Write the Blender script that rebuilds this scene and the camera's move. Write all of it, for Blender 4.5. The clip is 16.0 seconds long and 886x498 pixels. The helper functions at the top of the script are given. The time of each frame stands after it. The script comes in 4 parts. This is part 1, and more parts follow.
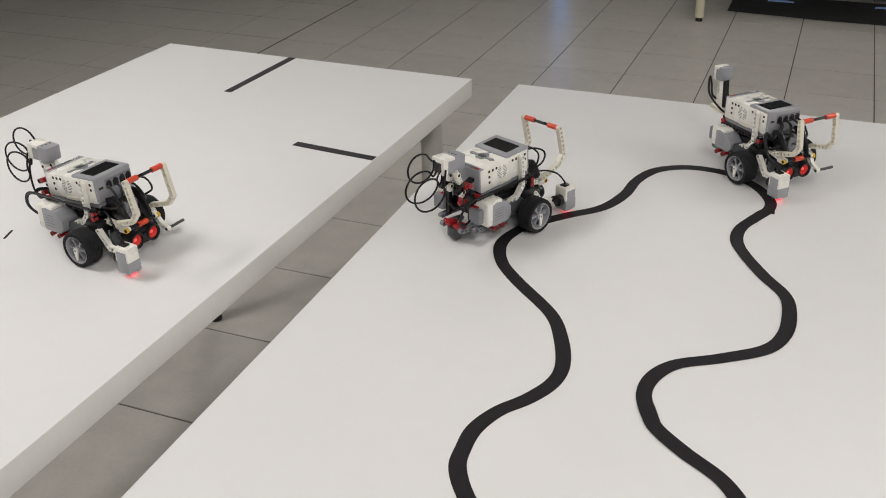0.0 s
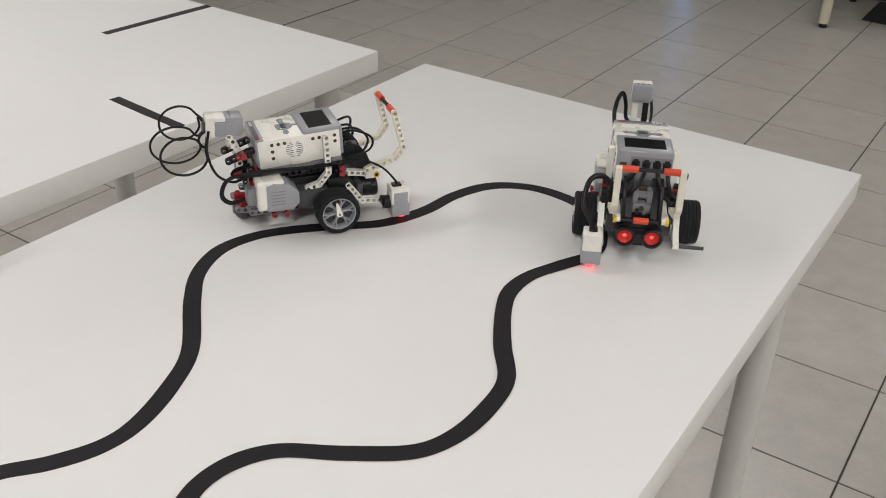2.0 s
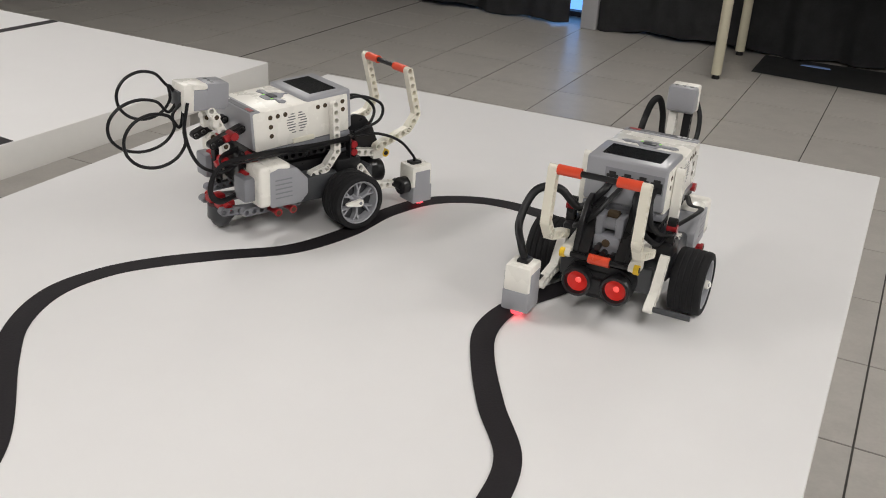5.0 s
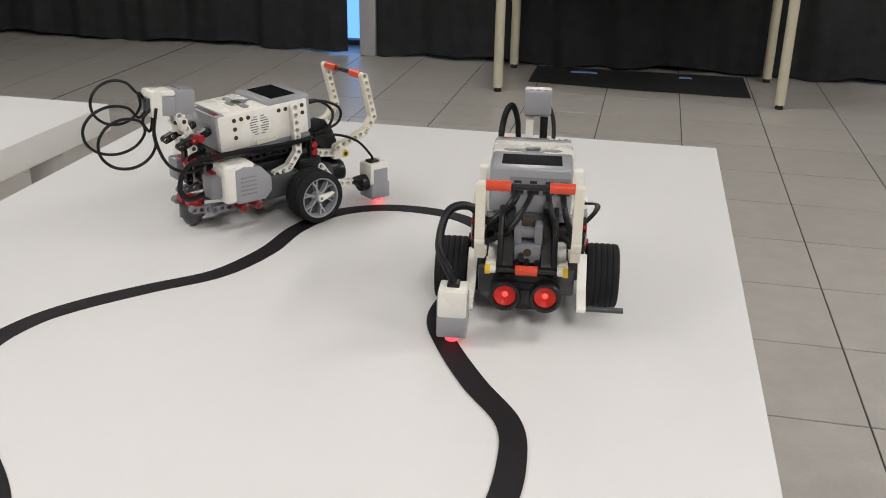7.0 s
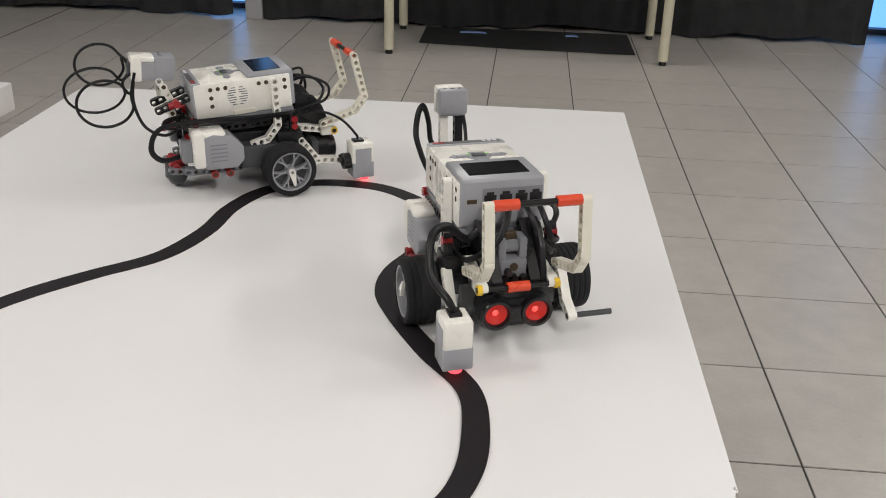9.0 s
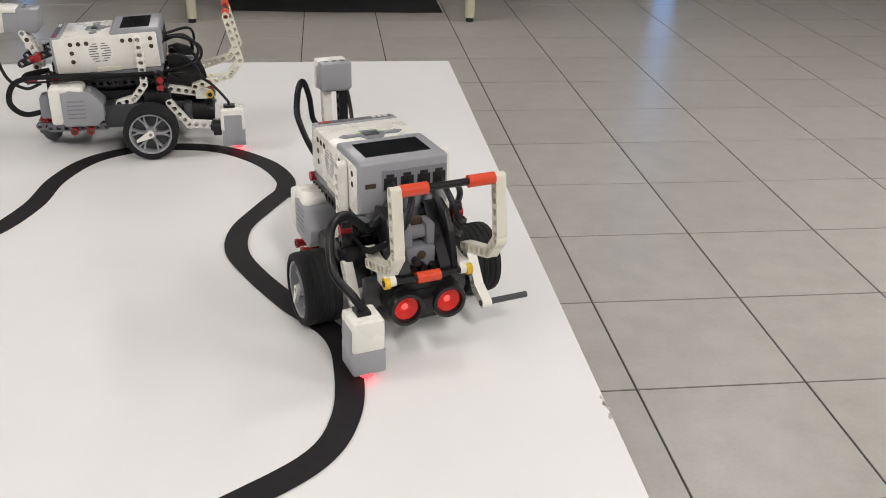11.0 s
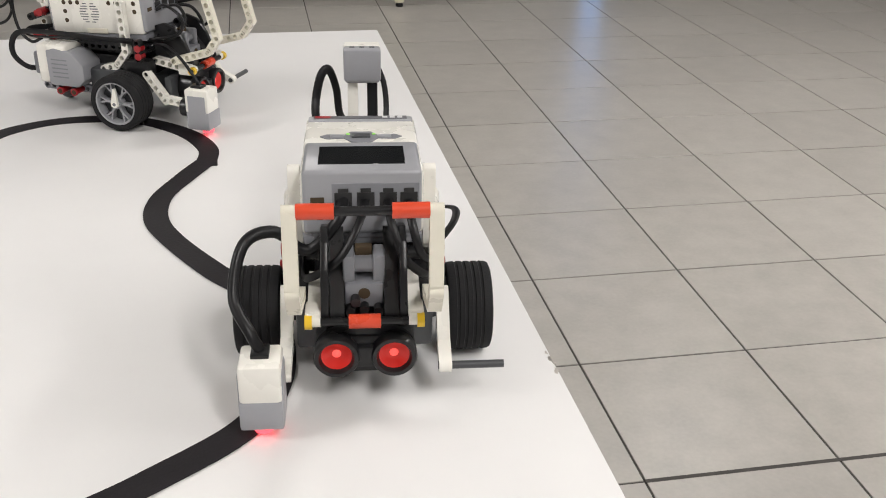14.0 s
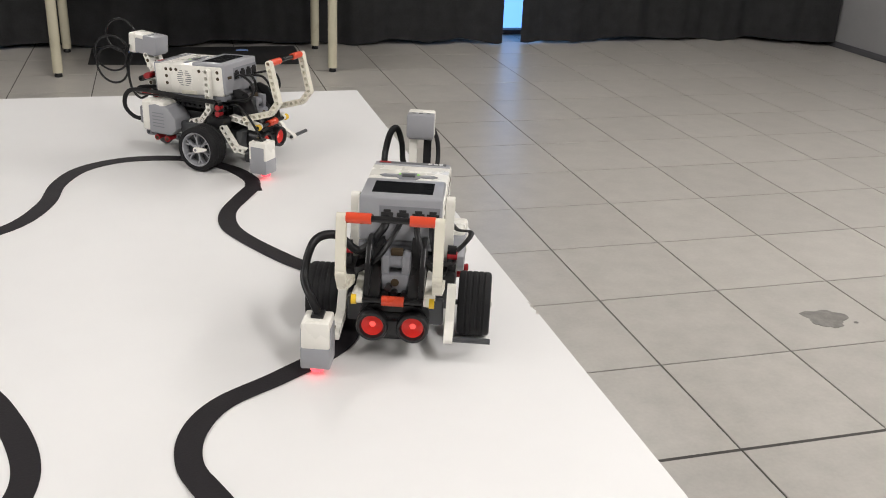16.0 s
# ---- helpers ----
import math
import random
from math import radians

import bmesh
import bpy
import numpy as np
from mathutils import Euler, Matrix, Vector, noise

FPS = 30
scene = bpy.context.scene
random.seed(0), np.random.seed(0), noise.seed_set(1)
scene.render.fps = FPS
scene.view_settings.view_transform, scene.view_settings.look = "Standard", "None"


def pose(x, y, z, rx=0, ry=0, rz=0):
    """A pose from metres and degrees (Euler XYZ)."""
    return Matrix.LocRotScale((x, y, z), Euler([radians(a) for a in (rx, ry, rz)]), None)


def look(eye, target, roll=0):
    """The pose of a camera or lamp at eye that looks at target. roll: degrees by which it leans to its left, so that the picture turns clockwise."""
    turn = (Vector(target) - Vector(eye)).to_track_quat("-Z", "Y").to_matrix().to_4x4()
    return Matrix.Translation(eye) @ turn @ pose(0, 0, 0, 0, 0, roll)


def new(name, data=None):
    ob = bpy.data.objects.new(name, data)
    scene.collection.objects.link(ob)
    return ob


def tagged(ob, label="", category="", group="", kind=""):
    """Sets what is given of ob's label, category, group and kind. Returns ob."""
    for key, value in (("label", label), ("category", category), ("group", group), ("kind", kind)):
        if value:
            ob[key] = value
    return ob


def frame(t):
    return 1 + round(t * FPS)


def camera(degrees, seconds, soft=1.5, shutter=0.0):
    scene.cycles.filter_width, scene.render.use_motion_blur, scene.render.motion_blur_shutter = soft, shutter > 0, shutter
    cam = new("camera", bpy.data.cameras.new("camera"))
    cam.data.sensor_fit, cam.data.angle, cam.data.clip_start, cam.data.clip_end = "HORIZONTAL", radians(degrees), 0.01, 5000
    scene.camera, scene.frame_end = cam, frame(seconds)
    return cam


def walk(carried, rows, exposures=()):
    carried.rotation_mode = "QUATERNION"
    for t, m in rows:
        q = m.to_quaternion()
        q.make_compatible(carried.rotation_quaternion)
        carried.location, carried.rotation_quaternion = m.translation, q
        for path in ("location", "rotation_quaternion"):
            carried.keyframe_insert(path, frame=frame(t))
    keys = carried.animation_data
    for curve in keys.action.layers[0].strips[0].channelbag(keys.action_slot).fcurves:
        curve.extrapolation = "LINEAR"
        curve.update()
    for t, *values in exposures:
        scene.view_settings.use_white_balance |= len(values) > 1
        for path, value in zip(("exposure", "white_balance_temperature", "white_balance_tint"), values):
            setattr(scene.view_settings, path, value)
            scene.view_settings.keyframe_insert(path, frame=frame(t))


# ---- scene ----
cam = camera(49.19, 16.0, soft=1.0)

PATH = [
    (0, (-0.1988, -1.9998, 1.4826), (-0.8133, -0.4437, 0.5821), -0.94),
    (0.3, (-0.0493, -1.9299, 1.4569), (-0.7280, -0.4030, 0.5526), -1.00),
    (0.5, (0.0191, -1.9068, 1.4616), (-0.6655, -0.3915, 0.5424), 0.18),
    (1, (0.1114, -1.7809, 1.4282), (-0.6063, -0.2786, 0.5128), 1.95),
    (1.5, (0.1437, -1.6385, 1.4208), (-0.6315, -0.1767, 0.4869), 2.57),
    (2, (0.1884, -1.4619, 1.3843), (-0.6981, -0.0713, 0.4407), 2.20),
    (2.5, (0.2364, -1.2946, 1.2886), (-0.8076, 0.0287, 0.4116), 0.35),
    (3, (0.1698, -1.2417, 1.2067), (-0.8337, 0.1596, 0.4070), 1.45),
    (3.5, (0.1008, -1.2292, 1.1735), (-0.8130, 0.2457, 0.3991), 2.23),
    (6, (-0.0544, -1.2819, 1.1609), (-0.6463, 0.3463, 0.3808), 2.16),
    (6.5, (-0.0846, -1.3043, 1.1442), (-0.5661, 0.3803, 0.4090), 1.23),
    (7, (-0.1130, -1.3319, 1.1483), (-0.4584, 0.3914, 0.4264), 1.06),
    (7.5, (-0.1393, -1.3530, 1.1586), (-0.3609, 0.3874, 0.4293), 0.50),
    (8, (-0.1434, -1.3401, 1.1711), (-0.3249, 0.3932, 0.4143), 1.38),
    (10.5, (-0.1808, -1.4071, 1.1709), (-0.0840, 0.3039, 0.3504), 1.17),
    (11, (-0.1816, -1.3738, 1.1550), (0.0403, 0.3162, 0.3156), 1.54),
    (11.5, (-0.1637, -1.3547, 1.1328), (0.1120, 0.3256, 0.2899), 0.73),
    (12, (-0.1532, -1.3222, 1.1164), (0.1456, 0.3481, 0.2616), 0.86),
    (12.5, (-0.1508, -1.3224, 1.1064), (0.1497, 0.3471, 0.2506), 1.03),
    (13, (-0.1450, -1.3227, 1.1113), (0.1407, 0.3418, 0.2407), 0.92),
    (13.5, (-0.1481, -1.3361, 1.1103), (0.1400, 0.3326, 0.2486), 0.90),
    (14, (-0.1745, -1.3527, 1.1161), (0.1653, 0.3117, 0.2650), 1.33),
    (14.5, (-0.1858, -1.3991, 1.1247), (0.1673, 0.2747, 0.2977), 1.02),
    (15, (-0.2280, -1.4740, 1.1444), (0.1825, 0.2010, 0.3471), 1.92),
    (15.5, (-0.2817, -1.5351, 1.1580), (0.1899, 0.1405, 0.3966), 2.64),
    (16, (-0.3212, -1.6163, 1.1766), (0.1857, 0.0611, 0.4422), 2.60),
]
walk(cam, [(t, look(eye, target, roll)) for t, eye, target, roll in PATH],
     exposures=[(0, -0.03), (1.5, 0.05), (3.5, 0.10), (7, 0.2), (10.5, 0.23), (12.5, 0.42), (16, 0.36)])


# ---- world and lights ----
world = bpy.data.worlds.new("world")
scene.world = world
world.use_nodes = True
world.node_tree.nodes["Background"].inputs[0].default_value = (0.55, 0.62, 0.75, 1)
world.node_tree.nodes["Background"].inputs[1].default_value = 0.15


def area_lamp(x, y, z, sx, sy, power, tone=(1.0, 0.968, 0.95)):
    data = bpy.data.lights.new("unseen_ceiling_lamp", "AREA")
    data.shape, data.size, data.size_y = "RECTANGLE", sx, sy
    data.energy, data.color = power, tone
    ob = new("unseen_ceiling_lamp", data)
    ob.location = (x, y, z)
    return ob


ROOM_H = 2.9
# Unseen lamps, positions assumed; the pair at y=3.0 just brightens the far end.
LAMPS = [(-2.6, -1.4, 44), (-2.6, 1.8, 11), (0.6, -2.6, 31), (2.4, 0.4, 40), (3.0, -2.2, 34), (2.2, 3.0, 9), (-0.6, 3.0, 13)]
for lx, ly, lp in LAMPS:
    area_lamp(lx, ly, ROOM_H - 0.07, 0.34, 1.2, lp)


# ---- materials ----
def material(name, colour, rough=0.5, metal=0.0, vary=0.0, scale=30.0, bump=0.0, bump_scale=200.0, coat=0.0, spec=0.5, tint=None):
    """A principled surface with two scales of colour change and a fine relief."""
    m = bpy.data.materials.new(name)
    m.use_nodes = True
    nt = m.node_tree
    b = nt.nodes["Principled BSDF"]
    b.inputs["Roughness"].default_value = rough
    b.inputs["Metallic"].default_value = metal
    b.inputs["Specular IOR Level"].default_value = spec
    b.inputs["Coat Weight"].default_value = coat
    b.inputs["Base Color"].default_value = (*colour, 1)
    co = nt.nodes.new("ShaderNodeTexCoord")
    if vary > 0:
        big = nt.nodes.new("ShaderNodeTexNoise")
        big.inputs["Scale"].default_value, big.inputs["Detail"].default_value = scale, 6
        fine = nt.nodes.new("ShaderNodeTexNoise")
        fine.inputs["Scale"].default_value, fine.inputs["Detail"].default_value = scale * 9, 3
        nt.links.new(co.outputs["Object"], big.inputs["Vector"])
        nt.links.new(co.outputs["Object"], fine.inputs["Vector"])
        add = nt.nodes.new("ShaderNodeMath")
        add.operation = "MULTIPLY_ADD"
        add.inputs[1].default_value = 0.4
        nt.links.new(fine.outputs["Fac"], add.inputs[0])
        nt.links.new(big.outputs["Fac"], add.inputs[2])
        ramp = nt.nodes.new("ShaderNodeValToRGB")
        lo = tuple(c * (1 - vary) for c in (tint or colour))
        hi = tuple(min(1, c * (1 + vary)) for c in colour)
        ramp.color_ramp.elements[0].position, ramp.color_ramp.elements[1].position = 0.45, 0.95
        ramp.color_ramp.elements[0].color, ramp.color_ramp.elements[1].color = (*lo, 1), (*hi, 1)
        nt.links.new(add.outputs[0], ramp.inputs[0])
        nt.links.new(ramp.outputs[0], b.inputs["Base Color"])
        mul = nt.nodes.new("ShaderNodeMath")
        mul.operation = "MULTIPLY_ADD"
        mul.inputs[1].default_value, mul.inputs[2].default_value = 0.18, rough - 0.09
        nt.links.new(big.outputs["Fac"], mul.inputs[0])
        nt.links.new(mul.outputs[0], b.inputs["Roughness"])
    if bump > 0:
        n = nt.nodes.new("ShaderNodeTexNoise")
        n.inputs["Scale"].default_value, n.inputs["Detail"].default_value = bump_scale, 4
        nt.links.new(co.outputs["Object"], n.inputs["Vector"])
        bp = nt.nodes.new("ShaderNodeBump")
        bp.inputs["Strength"].default_value, bp.inputs["Distance"].default_value = bump, 0.001
        nt.links.new(n.outputs["Fac"], bp.inputs["Height"])
        nt.links.new(bp.outputs["Normal"], b.inputs["Normal"])
    return m


def glow(name, colour, strength):
    m = bpy.data.materials.new(name)
    m.use_nodes = True
    b = m.node_tree.nodes["Principled BSDF"]
    b.inputs["Base Color"].default_value = (*colour, 1)
    b.inputs["Emission Color"].default_value = (*colour, 1)
    b.inputs["Emission Strength"].default_value = strength
    b.inputs["Roughness"].default_value = 0.3
    return m


def tile_material():
    """Porcelain tile: each tile a little different, with cloudy stains and speckle."""
    m = material("porcelain_tile", (0.42, 0.398, 0.365), 0.33, vary=0.10, scale=12, bump=0.12, bump_scale=90, spec=0.5)
    nt = m.node_tree
    b = nt.nodes["Principled BSDF"]
    ramp = [n for n in nt.nodes if n.type == "VALTORGB"][0]
    info = nt.nodes.new("ShaderNodeObjectInfo")
    rng = nt.nodes.new("ShaderNodeMapRange")
    rng.inputs["To Min"].default_value, rng.inputs["To Max"].default_value = 0.965, 1.03
    nt.links.new(info.outputs["Random"], rng.inputs["Value"])
    mix = nt.nodes.new("ShaderNodeVectorMath")
    mix.operation = "SCALE"
    nt.links.new(ramp.outputs[0], mix.inputs[0])
    nt.links.new(rng.outputs[0], mix.inputs["Scale"])
    nt.links.new(mix.outputs[0], b.inputs["Base Color"])
    # shift the cloud pattern from tile to tile
    co = [n for n in nt.nodes if n.type == "TEX_COORD"][0]
    off = nt.nodes.new("ShaderNodeVectorMath")
    off.operation = "MULTIPLY_ADD"
    com = nt.nodes.new("ShaderNodeCombineXYZ")
    nt.links.new(info.outputs["Random"], com.inputs[2])
    off.inputs[1].default_value = (37, 37, 37)
    nt.links.new(com.outputs[0], off.inputs[0])
    nt.links.new(co.outputs["Object"], off.inputs[2])
    for n in [n for n in nt.nodes if n.type == "TEX_NOISE"]:
        nt.links.new(off.outputs[0], n.inputs["Vector"])
    return m


M_TILE = tile_material()
M_GROUT = material("dark_grout", (0.06, 0.055, 0.05), 0.9, vary=0.2, scale=20)
M_WORN = material("worn_cement_patch", (0.20, 0.19, 0.175), 0.9, vary=0.25, scale=40, bump=0.4, bump_scale=300)
M_TABLE = material("white_melamine", (0.765, 0.758, 0.75), 0.5, vary=0.018, scale=3, bump=0.03, bump_scale=900, spec=0.22)
M_EDGE = material("white_edge_band", (0.74, 0.73, 0.70), 0.45, vary=0.03, scale=8)
M_CHIP = material("chipped_edge", (0.52, 0.49, 0.45), 0.9, vary=0.15, scale=200)
M_LEGW = material("pale_grey_paint", (0.58, 0.57, 0.54), 0.35, vary=0.04, scale=12)
M_LEGC = material("cream_paint", (0.62, 0.58, 0.44), 0.3, vary=0.05, scale=10)
M_TAPE = material("black_tape", (0.016, 0.014, 0.016), 0.62, vary=0.2, scale=60, bump=0.2, bump_scale=500, spec=0.22)
M_TAPE2 = material("dark_grey_tape", (0.032, 0.029, 0.031), 0.62, vary=0.15, scale=60, bump=0.2, bump_scale=500, spec=0.2)
M_CURTAIN = material("black_curtain", (0.056, 0.056, 0.058), 0.95, vary=0.2, scale=12, bump=0.3, bump_scale=400)
M_WALL = material("grey_wall_paint", (0.42, 0.42, 0.43), 0.8, vary=0.05, scale=3, bump=0.2, bump_scale=120)
M_PILLAR = material("grey_pillar_paint", (0.10, 0.10, 0.11), 0.6, vary=0.08, scale=5)
M_CEIL = material("white_ceiling_paint", (0.70, 0.69, 0.66), 0.9, vary=0.03, scale=2)
M_LAMPBODY = glow("lamp_diffuser", (1.0, 0.97, 0.92), 4.0)
M_LAMPFRAME = material("lamp_frame", (0.7, 0.7, 0.7), 0.4)
M_SKYGLOW = glow("daylight_pane", (0.16, 0.42, 0.95), 1.3)
M_BLACKBOX = material("black_vinyl", (0.012, 0.012, 0.013), 0.35, vary=0.2, scale=8)
# blue of reflected daylight, given to thin solid strips
M_BLUE = material("pale_blue_glint", (0.30, 0.45, 0.85), 0.2)

M_WHITE = material("white_abs", (0.85, 0.83, 0.765), 0.28, vary=0.02, scale=40, spec=0.5)
M_CREAM = material("cream_abs", (0.77, 0.735, 0.62), 0.3, vary=0.02, scale=40)
M_GREY = material("light_grey_abs", (0.325, 0.33, 0.35), 0.32, vary=0.03, scale=60)
M_MID = material("mid_grey_abs", (0.215, 0.22, 0.24), 0.34, vary=0.03, scale=60)
M_DARK = material("dark_grey_abs", (0.055, 0.058, 0.062), 0.35, vary=0.05, scale=60)
M_BLACK = material("black_abs", (0.014, 0.014, 0.015), 0.3, vary=0.1, scale=60, spec=0.35)
M_RED = material("orange_red_abs", (0.72, 0.075, 0.03), 0.3, vary=0.03, scale=60)
M_DRED = material("dark_red_abs", (0.34, 0.014, 0.018), 0.3, vary=0.03, scale=60)
M_YEL = material("yellow_abs", (0.80, 0.52, 0.03), 0.3)
M_TYRE = material("tyre_rubber", (0.015, 0.015, 0.016), 0.75, vary=0.2, scale=80, bump=0.2, bump_scale=900, spec=0.25)
M_CABLE = material("black_cable", (0.008, 0.008, 0.009), 0.38, vary=0.1, scale=80, spec=0.3)
M_LCD = material("dark_display", (0.010, 0.011, 0.012), 0.12, spec=0.5)
M_PRINT = material("grey_print", (0.13, 0.13, 0.14), 0.4)
M_PALE = material("pale_print", (0.72, 0.72, 0.72), 0.4)
# Holes are drawn as solid discs and blocks whose colour carries the shade.
M_HOLE = material("shadowed_hole", (0.07, 0.05, 0.03), 0.8, spec=0.2)
M_EYE = glow("red_sensor_eye", (0.55, 0.018, 0.012), 0.15)
M_EYECORE = glow("bright_red_core", (1.0, 0.12, 0.10), 0.55)
M_SPOT = glow("red_light_spot", (1.0, 0.07, 0.09), 1.7)
M_GREEN = glow("green_button_light", (0.30, 0.7, 0.12), 0.16)


# ---- mesh helpers ----
def finish(bm, name, mats, parent=None, smooth=40):
    me = bpy.data.meshes.new(name)
    bm.normal_update()
    bm.to_mesh(me)
    bm.free()
    for m in mats if isinstance(mats, (list, tuple)) else [mats]:
        me.materials.append(m)
    ob = new(name, me)
    if parent:
        ob.parent = parent
    if smooth:
        me.shade_smooth()
        me.set_sharp_from_angle(angle=radians(smooth))
    return ob


def part(name, bm, mats, parent, label="", smooth=40):
    ob = finish(bm, name, mats, parent, smooth)
    return tagged(ob, label) if label else ob


def box(bm, x0, y0, z0, x1, y1, z1, bevel=0.0, mat=0, m=None, segs=2):
    vs = [bm.verts.new((x, y, z)) for x in (x0, x1) for y in (y0, y1) for z in (z0, z1)]
    fs = [bm.faces.new([vs[i] for i in q]) for q in ((0, 1, 3, 2), (4, 6, 7, 5), (0, 4, 5, 1), (2, 3, 7, 6), (0, 2, 6, 4), (1, 5, 7, 3))]
    geo = list(vs)
    if bevel:
        es = list({e for f in fs for e in f.edges})
        r = bmesh.ops.bevel(bm, geom=es, offset=bevel, segments=segs, profile=0.5, affect="EDGES")
        fs = list(set([f for f in fs if f.is_valid] + r["faces"]))
        geo = list({v for f in fs for v in f.verts})
    for f in fs:
        f.material_index = mat
    if m is not None:
        bmesh.ops.transform(bm, matrix=m, verts=geo)
    return geo


def cyl(bm, a, b, r, r2=None, n=16, mat=0, caps=True):
    """A cylinder or cone from point a to point b."""
    a, b = Vector(a), Vector(b)
    q = (b - a).to_track_quat("Z", "Y").to_matrix()
    r2 = r if r2 is None else r2
    rings = []
    for p, rr in ((a, r), (b, r2)):
        rings.append([bm.verts.new(p + q @ Vector((rr * math.cos(2 * math.pi * k / n), rr * math.sin(2 * math.pi * k / n), 0))) for k in range(n)])
    fs = [bm.faces.new((rings[0][k], rings[0][(k + 1) % n], rings[1][(k + 1) % n], rings[1][k])) for k in range(n)]
    if caps:
        fs += [bm.faces.new(rings[0][::-1]), bm.faces.new(rings[1])]
    for f in fs:
        f.material_index = mat
    return rings[0] + rings[1]


def lathe(bm, profile, n=40, mat=0, axis="x"):
    """Turns a profile of (along, radius) round the axis."""
    rings = []
    for h, r in profile:
        ring = []
        for k in range(n):
            c, s = math.cos(2 * math.pi * k / n), math.sin(2 * math.pi * k / n)
            p = {"x": (h, r * c, r * s), "z": (r * c, r * s, h), "y": (r * c, h, r * s)}[axis]
            ring.append(bm.verts.new(p))
        rings.append(ring)
    for a, b in zip(rings, rings[1:]):
        for k in range(n):
            bm.faces.new((a[k], a[(k + 1) % n], b[(k + 1) % n], b[k])).material_index = mat
    return rings


def slab(bm, outline, z0, z1, mat=0, m=None):
    """A flat outline (x, y) made thick from z0 to z1."""
    lo = [bm.verts.new((x, y, z0)) for x, y in outline]
    hi = [bm.verts.new((x, y, z1)) for x, y in outline]
    n = len(lo)
    fs = [bm.faces.new(hi), bm.faces.new(lo[::-1])]
    fs += [bm.faces.new((lo[k], lo[(k + 1) % n], hi[(k + 1) % n], hi[k])) for k in range(n)]
    for f in fs:
        f.material_index = mat
    if m is not None:
        bmesh.ops.transform(bm, matrix=m, verts=lo + hi)
    return lo + hi


def spline(points, closed=False, step=8):
    """Catmull-Rom through the points."""
    pts = [Vector(p) for p in points]
    n = len(pts)
    out = []
    for i in range(n if closed else n - 1):
        if closed:
            a, b, c, d = (pts[(i + k) % n] for k in (-1, 0, 1, 2))
        else:
            b, c = pts[i], pts[i + 1]
            a = pts[i - 1] if i else b * 2 - c
            d = pts[i + 2] if i + 2 < n else c * 2 - b
        for k in range(step):
            t = k / step
            out.append(0.5 * ((2 * b) + (c - a) * t + (2 * a - 5 * b + 4 * c - d) * t * t + (3 * b - a - 3 * c + d) * t ** 3))
    if not closed:
        out.append(pts[-1].copy())
    return out


def tube(bm, points, r, n=8, step=7, flat=1.0, mat=0):
    """A cable swept along a spline; flat squeezes its section."""
    pts = spline(points, step=step)
    ring0 = None
    up = Vector((0.13, 0.21, 0.97))
    for i, p in enumerate(pts):
        d = (pts[min(i + 1, len(pts) - 1)] - pts[max(i - 1, 0)]).normalized()
        side = d.cross(up)
        side = side.normalized() if side.length > 1e-4 else Vector((1, 0, 0))
        up = side.cross(d).normalized()
        ring = [bm.verts.new(p + side * (r * math.cos(2 * math.pi * k / n)) + up * (r * flat * math.sin(2 * math.pi * k / n))) for k in range(n)]
        if ring0:
            for k in range(n):
                bm.faces.new((ring0[k], ring0[(k + 1) % n], ring[(k + 1) % n], ring[k])).material_index = mat
        else:
            bm.faces.new(ring[::-1]).material_index = mat
        ring0 = ring
    bm.faces.new(ring0).material_index = mat


# ---- room ----
PITCH, TURN = 0.3737, radians(-0.37)
TX, TY = 0.4540, -0.1172
FAR_Y, RIGHT_X, LEFT_X, NEAR_Y = 4.62, 4.13, -7.2, -5.6


def wall(name, x0, y0, x1, y1, mat, label):
    bm = bmesh.new()
    box(bm, x0, y0, 0, x1, y1, ROOM_H, 0.004)
    return tagged(finish(bm, name, mat), label, "wall", kind="structure")


wall("wall_east", RIGHT_X, NEAR_Y, RIGHT_X + 0.15, FAR_Y, M_WALL, "plain light grey painted side wall")
wall("wall_west", LEFT_X - 0.15, NEAR_Y, LEFT_X, FAR_Y, M_WALL, "plain light grey painted side wall")
wall("wall_south", LEFT_X, NEAR_Y - 0.15, RIGHT_X, NEAR_Y, M_WALL, "plain light grey painted wall")
# low dark grey strip along the foot of the east wall
bm = bmesh.new()
box(bm, RIGHT_X - 0.012, NEAR_Y, 0, RIGHT_X - 0.001, FAR_Y, 0.04, 0.002)
tagged(finish(bm, "baseboard", M_PILLAR), "low dark grey strip along the foot of the wall", "baseboard", kind="structure")
bm = bmesh.new()
box(bm, LEFT_X, NEAR_Y, ROOM_H, RIGHT_X, FAR_Y, ROOM_H + 0.12, 0.0)
tagged(finish(bm, "ceiling", M_CEIL), "plain white painted ceiling", "ceiling", kind="structure")

# far wall with two tall windows behind the curtains
WINS = [(-2.10, -1.80), (1.84, 2.22)]
bm = bmesh.new()
xs = [LEFT_X, WINS[0][0], WINS[0][1], WINS[1][0], WINS[1][1], RIGHT_X]
for a, b in ((0, 1), (2, 3), (4, 5)):
    box(bm, xs[a], FAR_Y, 0, xs[b], FAR_Y + 0.15, ROOM_H)
for a, b in WINS:
    box(bm, a, FAR_Y, 2.5, b, FAR_Y + 0.15, ROOM_H)
    box(bm, a, FAR_Y, 0, b, FAR_Y + 0.15, 0.03)
tagged(finish(bm, "wall_north", M_PILLAR), "dark grey wall behind black curtains", "wall", kind="structure")
